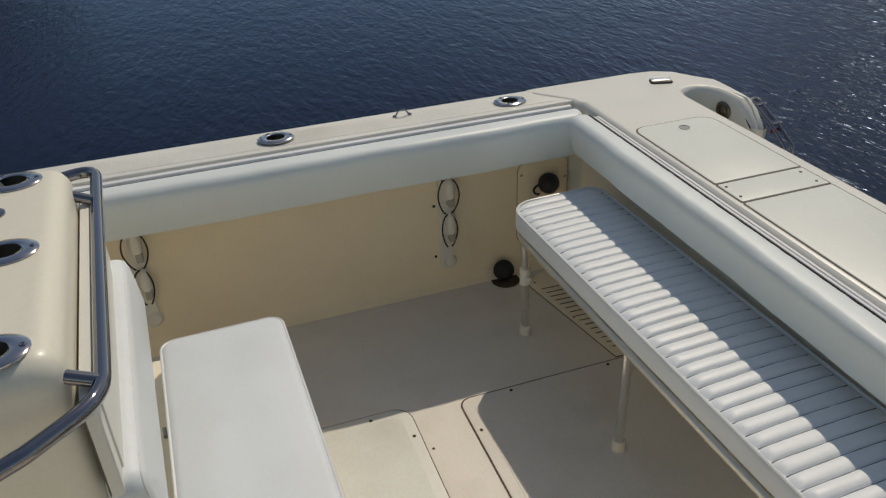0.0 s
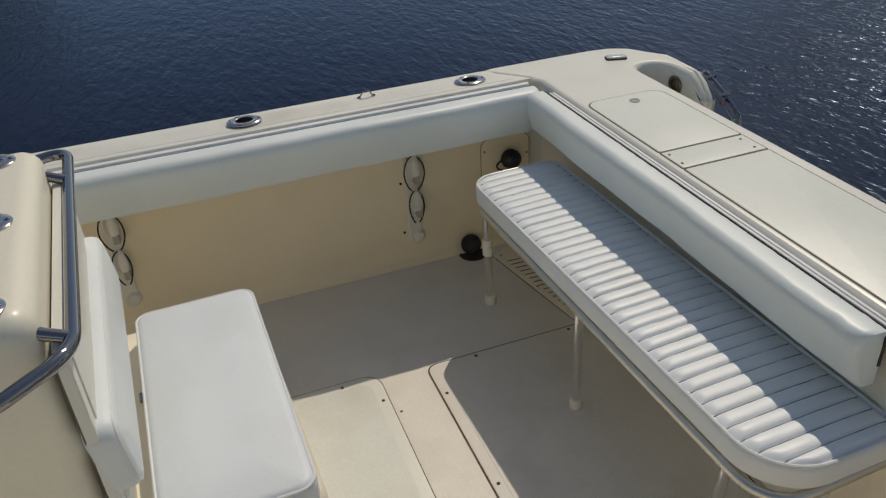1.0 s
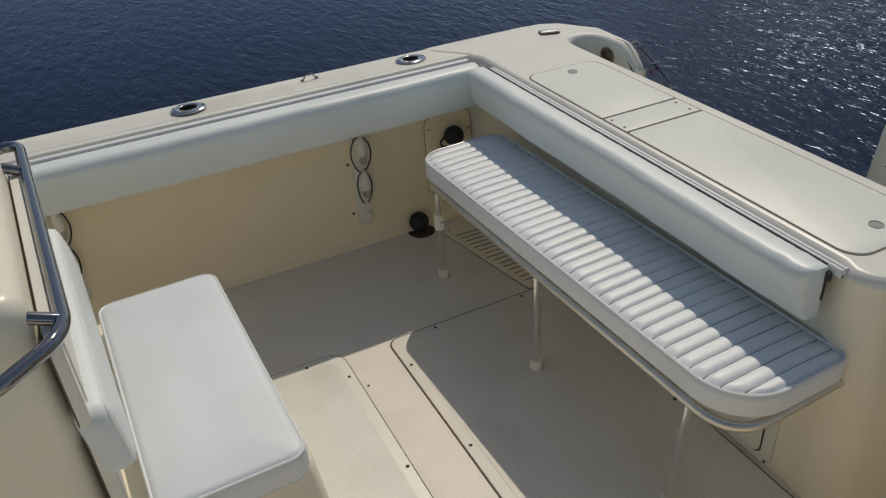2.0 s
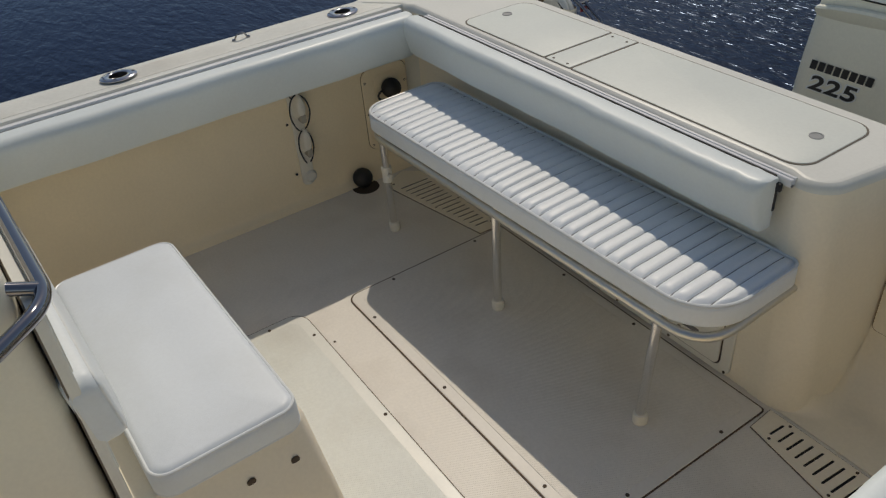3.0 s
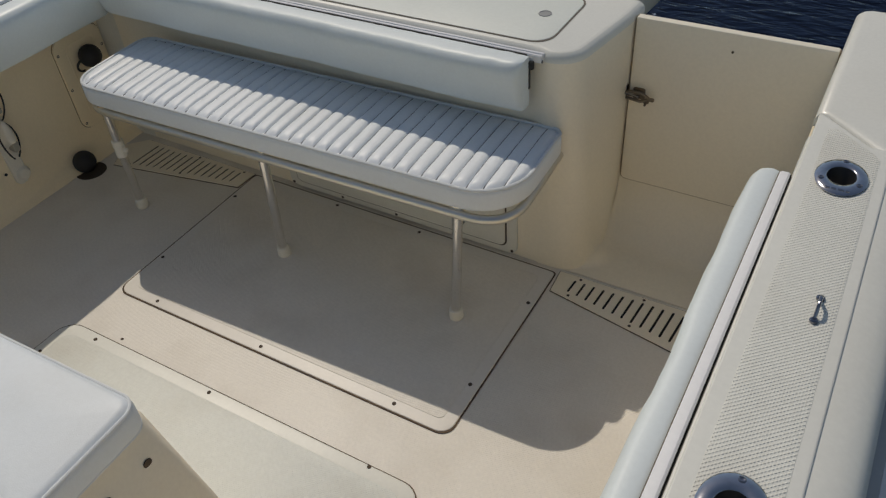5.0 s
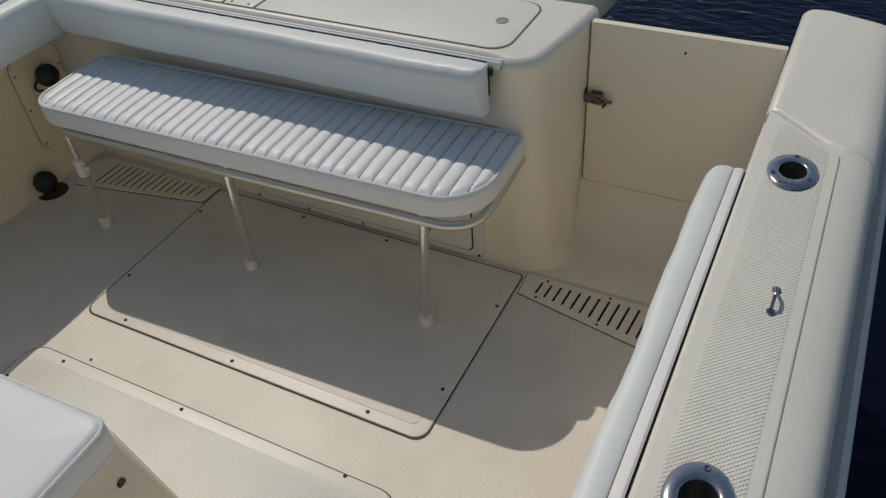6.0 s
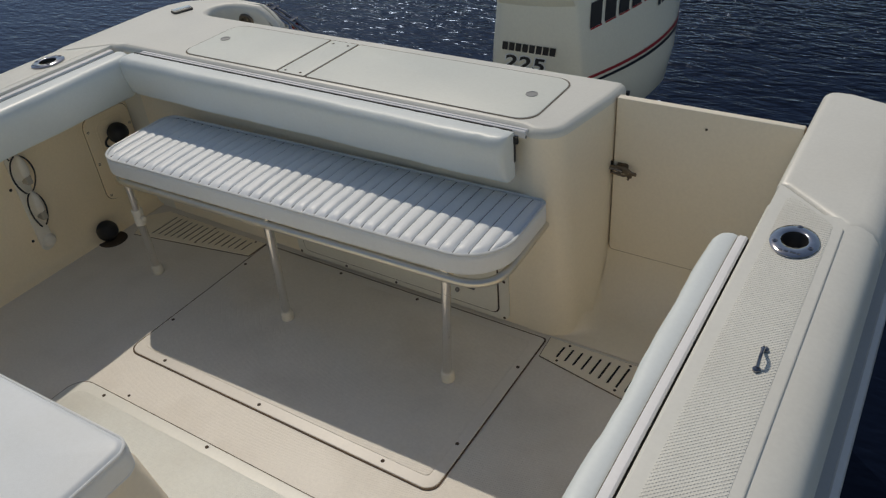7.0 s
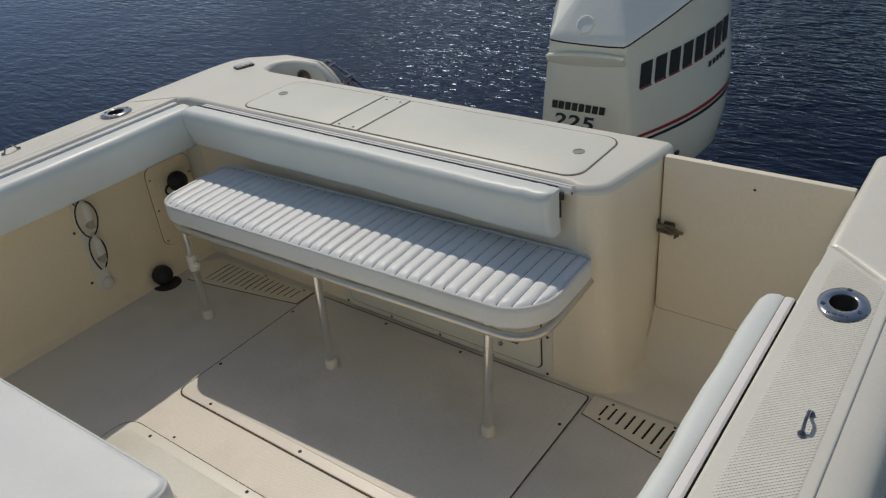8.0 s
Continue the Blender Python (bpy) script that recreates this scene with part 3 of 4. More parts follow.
bm = bmesh.new()
grid = []
for k in range(len(BORDERS) - 1):
    for i in range(SUB + (k == len(BORDERS) - 2)):
        u = i / SUB
        x = BORDERS[k] * (1 - u) + BORDERS[k + 1] * u
        lo, hi = span(rim, x)
        puff = 0.0068 * lift[k] * max(0.0, math.sin(math.pi * u)) ** 0.38
        side = min(1.0, min(x - rx0, rx1 - x) / 0.012 + 0.12)
        col = []
        for j in range(NV + 1):
            v = 0.5 - 0.5 * math.cos(math.pi * j / NV)
            y = lo + (hi - lo) * v
            edge = min(1.0, min(v, 1 - v) * (hi - lo) / 0.020) ** 0.55 * side
            wob = 0.0010 * noise.noise(Vector((x * 14, y * 22, 3.0))) + 0.0007 * noise.noise(Vector((x * 45, y * 60, 8.0)))
            z = B_TOP - 0.007 + (puff + 0.003 * math.sin(math.pi * v) + 0.003 + wob) * edge
            col.append(bm.verts.new((seam_x(k, y) * (1 - u) + seam_x(k + 1, y) * u, y, z)))
        grid.append(col)
for a, b in zip(grid, grid[1:]):
    for j in range(NV):
        bm.faces.new((a[j], b[j], b[j + 1], a[j + 1]))
part("pleated_top", bm, VINYL, bench, "white vinyl top sewn in narrow cross pleats", smooth=75)
seams = []
for k in range(1, len(BORDERS) - 1):
    lo, hi = span(rim, BORDERS[k])
    ys = [lo + 0.004 + (hi - lo - 0.008) * j / 14 for j in range(15)]
    seams.append(tube([(seam_x(k, y), y, B_TOP - 0.0040 + 0.003 * math.sin(math.pi * j / 14)) for j, y in enumerate(ys)], 0.0014, 5))
part("seam_stitching", merge(*seams), STITCH, bench, "grey stitching between the pleats")
part("piping", tube([(x, y, B_TOP - 0.003) for x, y in inset(b_out, 0.004)], 0.0042, 8, True), PIPING, bench, "white piping round the top edge")
part("base_board", slab(inset(b_out, 0.020), 0.392, 0.404, 0.003), GEL, bench, "white board beneath the cushion")
fr = arc_path([(BX0 + 0.03, BY1, 0.381), (BX0 + 0.008, BY0 + 0.008, 0.381), (BX1 - 0.009, BY0 + 0.004, 0.381), (BX1 - 0.014, BY1 + 0.002, 0.381)], 0.105, 10)
part("frame_rail", tube(fr, 0.0115, 12), DULL_ALU, bench, "aluminium tube frame under the seat")
part("rear_rail", tube([(BX0 + 0.04, BY1 + 0.004, 0.386), (BX1 - 0.012, BY1 + 0.004, 0.386)], 0.010, 8), ALU, bench)
for x, lean, fy in ((-0.774, 0.034, 1.692), (-0.207, 0.036, 1.692), (0.367, 0.031, 1.679)):
    top = (x + lean, 1.668, 0.384)
    foot = (x, fy, 0.0)
    part("leg", tube([top, (x, fy - 0.001, 0.030)], 0.0125, 12), ALU, bench, "aluminium tube leg")
    part("foot_cap", revolve([(0.0160, 0.0), (0.0192, 0.004), (0.0192, 0.026), (0.0180, 0.034), (0.0135, 0.037)], foot, 14), WHITE_PL, bench, "white rubber foot cap")
    part("socket", rbox(top[0] - 0.015, top[0] + 0.015, 1.657, 1.682, 0.374, 0.402, 0.004), ALU, bench)
p = Vector((-0.753, 1.677, 0.242))
part("leg_collar", revolve([(0.013, -0.030), (0.017, -0.028), (0.017, -0.004), (0.015, 0.0), (0.017, 0.004), (0.017, 0.026), (0.013, 0.030)], p, 14), WHITE_PL, bench, "white plastic height collar on the leg")
part("collar_knob", revolve([(0.007, 0.0), (0.007, 0.014), (0.004, 0.016)], p + Vector((0.017, -0.002, 0.0)), 10, "x"), WHITE_PL, bench)
for x, y in ((BX0 + 0.01, 1.72), (-0.60, BY0 + 0.012), (-0.05, BY0 + 0.012), (0.10, BY0 + 0.012)):
    part("snap", rbox(x - 0.0035, x + 0.0035, y - 0.0045, y + 0.0045, 0.396, 0.405, 0.0015), GASKET_L, bench)

bench.rotation_euler = (0, 0, radians(1.7))

# ---- deck hatches in the sole ----
def deck_hatch(x0, x1, y0, y1, r, screws, label, back_r=None, gap=0.0035, rim=None, tread=None):
    h = thing("floor_hatch", ((x0 + x1) / 2, (y0 + y1) / 2, 0.0), label, "floor hatch", "cockpit floor hatches")
    rr = (r, r, back_r if back_r is not None else r, back_r if back_r is not None else r)
    part("gasket", slab(rrect(x0 - gap, x1 + gap, y0 - gap, y1 + gap, rr), -0.004, 0.0026), HATCH_GAP, h, "dark caulked joint")
    lid = part("lid", slab(rrect(x0, x1, y0, y1, rr), -0.002, 0.0042, 0.0025), rim or RIM, h, "smooth cream lid border")
    part("tread_panel", slab(rrect(x0 + 0.032, x1 - 0.032, y0 + 0.032, y1 - 0.032, max(r - 0.02, 0.012)), 0.002, 0.0052, 0.001), tread or FLOOR, lid, "diamond non-skid tread")
    for x, y in screws:
        screw(lid, x, y, 0.0042, 0.0052)
    return h


deck_hatch(-0.545, 0.5305, 1.358, 1.962, 0.035, [(-0.407, 1.374), (-0.035, 1.374), (0.373, 1.378), (0.514, 1.822), (0.507, 1.511), (-0.530, 1.517), (-0.530, 1.84), (-0.2, 1.945), (0.1, 1.945)],
           "large cream cockpit floor hatch with screwed rim and dark joint", 0.012)
deck_hatch(-0.578, 0.560, 0.58, 1.210, 0.055, [(-0.556, 1.094), (-0.453, 1.192), (-0.053, 1.198), (0.417, 1.206), (0.542, 1.05)],
           "cream cockpit floor hatch with rounded corners before the seat", gap=0.002, rim=RIM_W, tread=FLOOR_W)
solid("floor_plug", revolve([(0.004, 0.0), (0.004, 0.0012), (0.002, 0.0016)], (-0.392, 1.228, 0.0), 10), BROWN, "tiny dark screw plug set in the cockpit floor", "screw")


# ---- drain grates beside the transom ----
def grate(poly, slots, label):
    cx, cy = sum(p[0] for p in poly) / len(poly), sum(p[1] for p in poly) / len(poly)
    g = thing("drain_grate", (cx, cy, 0.0), label, "drain grate", "drain grates")
    part("joint", slab(inset(poly, -0.0022), -0.002, 0.0016), HATCH_GAP, g, "dark joint round the grate")
    part("trough", slab(inset(poly, 0.006), -0.001, 0.0026), DARK, g, "dark drain trough under the slots")
    plate = part("plate", slab(poly, 0.0015, 0.0045, 0.001, seg=1), GEL_D, g, "cream moulded plate with rounded slots")
    tools, w = [], 0.0034
    for (xa, ya), (xb, yb) in slots:
        turn = math.atan2(yb - ya, xb - xa)
        ends = [(px + w * math.cos(turn + radians(a)), py + w * math.sin(turn + radians(a))) for px, py, a0 in ((xb, yb, -90), (xa, ya, 90)) for a in range(a0, a0 + 181, 45)]
        tools.append(slab(ends, 0.0006, 0.02))
    bpy.context.view_layer.update()
    cut(plate, merge(*tools))
    return g


g1 = grate([(-1.045, 1.798), (-0.558, 1.884), (-0.553, 1.965), (-1.040, 1.965), (-1.100, 1.905)],
           [((-0.985 + 0.0272 * k, 1.832 + 0.0048 * k), (-0.982 + 0.0272 * k, 1.946)) for k in range(15)], "slotted cream plastic drain grate in the starboard corner of the sole")
for x, y in ((-1.03, 1.825), (-0.59, 1.955), (-0.79, 1.858), (-0.79, 1.956)):
    screw(g1, x, y, 0.0045, 0.004)
g2 = grate([(0.546, 1.893), (1.06, 1.797), (1.06, 1.974), (0.541, 1.974)],
           [((0.590 + 0.0268 * k, 1.910 - 0.0049 * k), (0.593 + 0.0272 * k, 1.953)) for k in range(16)], "slotted cream plastic drain grate before the transom door")
for x, y in ((0.605, 1.964), (0.597, 1.894), (0.782, 1.965), (0.779, 1.861), (0.96, 1.965), (0.96, 1.828)):
    screw(g2, x, y, 0.0045, 0.004)

# ---- access door low in the transom ----
acc = thing("access_door", (0.0, 1.985, 0.0), "cream bilge access door with rounded frame low in the transom", "access door")
part("frame", slab(rrect(-0.405, 0.405, 0.004, 0.340, 0.028), 1.9775, 1.9845, 0.0, 0.003, axis="y"), GEL, acc, "cream flanged frame")
part("joint", slab(rrect(-0.374, 0.374, 0.026, 0.318, 0.022), 1.9760, 1.9775, axis="y"), BROWN, acc)
part("panel", slab(rrect(-0.370, 0.370, 0.030, 0.314, 0.020), 1.9722, 1.9778, 0.0, 0.002, axis="y"), GEL, acc)
for x, z in ((0.392, 0.150), (0.390, 0.016), (0.0, 0.014), (-0.392, 0.016), (-0.2, 0.014), (0.2, 0.014), (-0.392, 0.15)):
    screw(acc, x, 1.9772, z, 0.0045, BROWN, "y")
lt = part("latch", rbox(0.252, 0.300, 1.962, 1.973, 0.098, 0.106, 0.002), CHROME, acc, "small stainless latch")
part("latch_knob", revolve([(0.007, 0.0), (0.007, -0.006), (0.003, -0.008)], (0.236, 1.972, 0.074), 10, "y"), CHROME, lt)

# ---- lids on top of the transom ----
TZ = DECK + 0.001
rec = thing("locker_hatch", (-0.58, 2.157, TZ), "flat ivory gelcoat locker lid on the transom top", "hatch", "transom hatches")
def lid(ob, x0, x1, r):
    part("joint", slab(rrect(x0 - 0.0036, x1 + 0.0036, 2.0114, 2.2806, r), TZ - 0.004, TZ + 0.0014), GASKET, ob, "grey joint round the lid")
    return part("cover", slab(rrect(x0, x1, 2.015, 2.277, r), TZ - 0.002, TZ + 0.0026, 0.0015), GEL_W, ob)


def finger_hole(ob, x, y):
    part("lift_ring", revolve([(0.0165, 0.0), (0.0165, 0.0014), (0.0135, 0.0018), (0.013, 0.0006), (0.001, 0.0005)], (x, y, TZ + 0.0026), 18), PULL, ob, "grey round finger pull")


lid(rec, -0.783, -0.380, (0.04, 0.006, 0.006, 0.05))
finger_hole(rec, -0.729, 2.157)
mid = thing("filler_board", (-0.327, 2.157, TZ), "narrow ivory gelcoat filler strip between two transom lids", "hatch", "transom hatches")
lid(mid, -0.372, -0.271, 0.005)
for x, y in ((-0.352, 2.028), (-0.295, 2.028), (-0.350, 2.254), (-0.292, 2.254)):
    screw(mid, x, y, TZ + 0.0026, 0.004, GASKET)
rgt = thing("bait_well_hatch", (0.09, 2.157, TZ), "long ivory gelcoat bait-well lid on the transom top", "hatch", "transom hatches")
lid(rgt, -0.263, 0.464, (0.006, 0.05, 0.05, 0.006))
finger_hole(rgt, 0.397, 2.154)


# ---- rod holders ----
def rod_holder(x, y, z, turn=0.0, n=28):
    """Oval polished flange with a slanted dark tube."""
    ob = thing("rod_holder", (x, y, z), "polished stainless flush rod holder with an oval flange", "rod holder", "rod holders")
    rings = []
    for k, (a, b, h) in enumerate(((0.043, 0.055, 0.0), (0.0435, 0.0555, 0.0025), (0.040, 0.052, 0.0050), (0.031, 0.040, 0.0062), (0.0255, 0.029, 0.0060), (0.0240, 0.0275, 0.0045))):
        rings.append([(x + a * math.cos(2 * math.pi * i / n), y + b * math.sin(2 * math.pi * i / n), z + h) for i in range(n)])
    fl = part("flange", loft(rings, cap0=False, cap1=False), CHROME_F, ob, smooth=50)
    rings = []
    for r, h, dy in ((0.0243, 0.0048, 0.0), (0.0235, -0.01, 0.004), (0.0230, -0.10, 0.05)):
        rings.append([(x + r * math.cos(2 * math.pi * i / n), y - dy + r * 1.14 * math.sin(2 * math.pi * i / n), z + h) for i in range(n)])
    part("tube", loft(rings, cap0=False), BLACK, ob, "dark rod holder tube", smooth=60)
    for a in (90, 205, 335):
        sx, sy = x + 0.034 * math.cos(radians(a)), y + 0.045 * math.sin(radians(a))
        part("screw", revolve([(0.0052, 0.004), (0.0052, 0.0064), (0.0036, 0.0074), (0.0015, 0.0064)], (sx, sy, z), 10), CHROME, ob)
    for k, (dx, w) in enumerate(((-0.016, 0.007), (-0.006, 0.008), (0.006, 0.010), (0.016, 0.006))):
        part("engraved_bar", rbox(x + dx - w / 2, x + dx + w / 2, y - 0.0455, y - 0.0415, z + 0.0052, z + 0.0066), CHROME, ob)
    if turn:
        ob.rotation_euler = (0, 0, radians(turn))
    return ob


H = 0.656
r0 = rod_holder(-1.140, 1.772, H)
copy_thing(r0, pose(-1.140, 1.010, H + 0.004))
copy_thing(r0, pose(1.138, 1.754, H))
copy_thing(r0, pose(1.140, 1.035, H))


def hole_tool(x, y, z):
    return revolve([(0.0275, -0.16), (0.0275, 0.03)], (x, y, z), 24)


for ob in HOLED:
    s = -1 if "starboard" in ob.name else 1
    for y in ((1.772, 1.010) if s < 0 else (1.754, 1.035)):
        cut(ob, hole_tool(s * 1.141, y, H))


# ---- folding eye straps on the gunwales ----
def eye_strap(x, y, z):
    ob = thing("eye_strap", (x, y, z), "small stainless eye strap screwed to the gunwale", "eye strap", "eye straps")
    part("loop", tube(arc_path([(x, y - 0.022, z + 0.002), (x, y - 0.010, z + 0.020), (x, y + 0.010, z + 0.020), (x, y + 0.022, z + 0.002)], 0.012), 0.0028, 8), CHROME, ob)
    for d in (-0.025, 0.025):
        part("pad", revolve([(0.0065, 0.0), (0.0065, 0.003), (0.004, 0.005)], (x, y + d, z), 10), CHROME, ob)
    return ob


e0 = eye_strap(1.163, 1.412, H)
copy_thing(e0, pose(-1.170, 1.415, H))

# ---- pull-up cleat on the starboard quarter ----
cl = thing("pop_up_cleat", (-1.112, 2.320, TZ), "flush pull-up cleat with polished top and dark oval bezel", "cleat")
part("bezel", slab(rrect(-0.022, 0.022, -0.038, 0.038, 0.012), 0.0, 0.006, 0.003), BLACK, cl)
part("top_bar", slab(rrect(-0.014, 0.014, -0.034, 0.034, 0.006), 0.004, 0.011, 0.002), ALU, cl)
for o in cl.children:
    o.data.transform(Matrix.Translation(cl.location))
cl.rotation_euler = (0, 0, radians(-18))

# ---- hawse fitting and boarding rail at the starboard quarter ----
hw = thing("hawse_fitting", (-0.928, 2.449, 0.56), "oval tarnished bronze hawse fitting in the stern quarter", "hawse fitting")
rot = Matrix.Rotation(radians(-88), 4, "Z") @ Matrix.Diagonal((1.0, 1.25, 1.05, 1.0))
part("ring", revolve([(0.014, -0.002), (0.026, -0.002), (0.029, 0.003), (0.024, 0.008), (0.016, 0.007), (0.014, -0.002)], (-0.928, 2.449, 0.590), 20, "x", rot), BRASS, hw)
part("plug", revolve([(0.015, -0.003), (0.015, 0.002), (0.010, 0.005)], (-0.928, 2.449, 0.590), 16, "x", rot), BRASS, hw)
lad = thing("boarding_ladder_rail", (-0.80, 2.53, 0.2), "polished stainless boarding ladder rails behind the transom", "ladder")
for d in (0.0, 0.026):
    part("rail", tube(arc_path([(-0.935, 2.514 + d, 0.585), (-0.895, 2.514 + d, 0.636), (-0.775, 2.512 + d, 0.588), (-0.690, 2.510 + d, 0.542), (-0.655, 2.505 + d, 0.44), (-0.65, 2.50 + d, 0.05)], 0.03), 0.0065, 10), CHROME, lad)
for x, y, z in ((-0.86, 2.513, 0.622), (-0.775, 2.512, 0.588)):
    part("rung", tube([(x, y - 0.003, z), (x, y + 0.040, z)], 0.008, 8), CHROME, lad)
part("strap", rbox(-0.768, -0.758, 2.510, 2.536, 0.560, 0.576, 0.003), DECAL_R, lad, "faded red webbing strap")


# ---- tackle racks on the starboard wall ----
def rack(y):
    """White moulded leader rack with three lobes and black shock cord loops."""
    X = -1.1395
    ob = thing("gaff_rack", (X, y, 0.08), "white plastic gaff rack with black shock cord on the cockpit wall", "gaff rack", "gaff racks")
    part("back_plate", slab(rrect(y - 0.024, y + 0.024, 0.075, 0.440, 0.022), X, X + 0.008, 0.004, axis="x"), WHITE_PL, ob)
    for z, w in ((0.378, 0.019), (0.244, 0.018)):
        hook = loft([[(X + d, y + w * math.cos(a) * k + 0.010 * (d > 0.02), z + (0.046 + 0.008 * math.sin(a)) * math.sin(a) * k + 0.010 * (d > 0.02)) for a in [2 * math.pi * i / 16 for i in range(16)]] for d, k in ((0.004, 1.0), (0.022, 0.98), (0.034, 0.86), (0.040, 0.6))])
        lobe = part("hook", hook, WHITE_PL, ob, smooth=60)
        # grey block puts the shade of the hook's undercut into the colour
        part("notch", slab(rrect(y + 0.002, y + 0.022, z - 0.046, z - 0.014, 0.004), X + 0.006, X + 0.0385, 0.003, axis="x"), GASKET_L, lobe, "grey block drawn as the shaded undercut of the hook")
    part("lower_stop", revolve([(0.025, 0.002), (0.024, 0.010), (0.017, 0.018), (0.006, 0.020)], (X, y + 0.008, 0.108), 18, "x"), WHITE_PL, ob)
    for z0, z1 in ((0.300, 0.435), (0.170, 0.300)):
        cy, cz, hz = y + 0.004, (z0 + z1) / 2, (z1 - z0) / 2
        pts = []
        for i in range(26):
            a = radians(-68 + 316 * i / 25)
            side = (0.037 if z0 > 0.25 else 0.027) * math.cos(a) * (1.0 - 0.08 * abs(math.sin(a)))
            pts.append((X + 0.020 + 0.012 * abs(math.cos(a)), cy + side + 0.003 * math.sin(2 * a), cz + hz * math.sin(a)))
        part("shock_cord", tube(pts, 0.0027, 7), BLACK, ob, "black shock cord loop")
    tie = tube([(X + 0.014 + 0.004 * math.sin(i * 1.9), y - 0.020 + 0.0042 * i, 0.4405 + 0.0035 * math.sin(i * 2.4)) for i in range(10)], 0.0032, 7)
    tails = [tube([(X + 0.014, y + a, 0.441), (X + 0.018, y + a + b, 0.441 + c)], 0.0024, 6) for a, b, c in ((-0.018, -0.008, 0.014), (-0.018, 0.004, -0.014), (0.016, 0.006, 0.012))]
    part("knot", merge(tie, *tails), BLACK, ob, "knotted black cord ends")
    for yy, zz in ((y - 0.040, 0.330), (y - 0.042, 0.132)):
        screw(ob, X + 0.002, yy, zz, 0.005, BLACK, "x")
    return ob


k0 = rack(1.535)
copy_thing(k0, pose(-1.1395, 0.539, 0.099))

# ---- recessed washdown panel and cap ----
X = -1.140
cut(WALL_S, slab(rrect(1.850, 1.952, 0.150, 0.398, 0.022), X - 0.040, X + 0.02, axis="x"))
rp = thing("recessed_locker", (X, 1.92, 0.12), "cream recessed panel in the cockpit side with rounded lip", "locker")
part("lip", merge(tube([(X + 0.002, yy, zz) for yy, zz in rrect(1.847, 1.955, 0.147, 0.401, 0.025)], 0.0065, 8, True)), GEL_IN, rp)
part("bezel", slab(rrect(1.803, 1.990, 0.112, 0.432, 0.036), X - 0.001, X + 0.007, 0.003, axis="x"), GEL_IN, rp)
part("caulk_line", slab(rrect(1.8005, 1.9925, 0.1095, 0.4345, 0.038), X - 0.001, X + 0.0008, axis="x"), MOTTLED_BROWN, rp, "thin brown line round the panel")
for o in [q for q in rp.children if not q.name.startswith("lip")]:
    hole = slab(rrect(1.850, 1.952, 0.150, 0.398, 0.022), X - 0.040, X + 0.02, axis="x")
    hole.transform(Matrix.Translation(-Vector(rp.location)))
    cut(o, hole)
for yy, zz in ((1.814, 0.385), (1.814, 0.262), (1.816, 0.135), (1.980, 0.352)):
    screw(rp, X + 0.006, yy, zz, 0.005, BLACK, "x")


def sphere(c, r, squash=1.0):
    return revolve([(r * math.cos(radians(a)) + 1e-4, r * squash * math.sin(radians(a))) for a in range(-85, 90, 14)], c, 20)


wc = thing("hose_connector", (-1.12, 1.925, 0.32), "round black rubber washdown hose connector with a looped strap", "hose connector")
part("ball", sphere((-1.110, 1.908, 0.348), 0.037), BLACK, wc, smooth=80)
part("strap", tube([(-1.120, 1.908 - 0.030 - 0.022 * math.sin(radians(a)), 0.325 + 0.018 * math.cos(radians(a))) for a in range(0, 181, 20)], 0.004, 7), BLACK, wc)
db = thing("drain_ball", (-1.105, 1.735, 0.0), "round black rubber ball plug over the floor drain", "drain plug")
part("ball", sphere((-1.108, 1.738, 0.034), 0.038), BLACK, db, smooth=80)
part("drain_cup", revolve([(0.052, 0.0005), (0.050, 0.003), (0.036, 0.0015), (0.004, 0.001)], (-1.092, 1.738, 0.0), 20), BROWN, db, "stained drain cup")

# ---- helm seat box with aft-facing jump seat ----
CX = -0.167
seat = thing("jump_seat_box", (CX, 0.60, 0.0), "ivory gelcoat helm seat box with an aft-facing jump seat base", "seat box")
body = slab(rrect(-0.535, 0.172, 0.02, 0.545, 0.045, 6), 0.0, 0.930, 0.040, seg=7)
sb = part("body", body, GEL_C, seat)
ring_b = [(x, y, 0.0) for x, y in rrect(-0.62, 0.288, 0.50, 0.945, 0.02)]
base = loft([ring_b, [(x, y, 0.10) for x, y in rrect(-0.602, 0.268, 0.50, 0.938, 0.022)], [(x, y, 0.372) for x, y in rrect(-0.552, 0.188, 0.50, 0.916, 0.026)],
             [(x, y, 0.383) for x, y in rrect(-0.544, 0.179, 0.50, 0.907, 0.024)]])
bs = part("seat_base", base, GEL_D, seat, "cream moulded seat base with flared sides")
for x, y, z in ((0.2059, 0.862, 0.307), (0.2038, 0.768, 0.314)):
    part("drain_hole", revolve([(0.0095, 0.001), (0.0095, 0.003), (0.006, 0.0035)], (x, y, z), 12, "x"), BROWN, bs)
part("panel_gap", rbox(-0.530, 0.1700, 0.5475, 0.5512, 0.380, 0.850), GASKET, seat, "dark joint behind the back panel")
part("back_panel", slab(rrect(-0.532, 0.1735, 0.376, 0.858, 0.02), 0.5510, 0.5700, 0.004, 0.0, axis="y"), GEL, seat, "ivory hinged panel behind the backrest")
part("panel_trim", slab(rrect(-0.465, 0.138, 0.44, 0.842, 0.02), 0.5695, 0.5730, 0.002, 0.0, axis="y"), GEL, seat)
part("hinge", rbox(-0.284, -0.258, 0.598, 0.607, 0.368, 0.394, 0.002), CHROME, seat, "small stainless hinge")
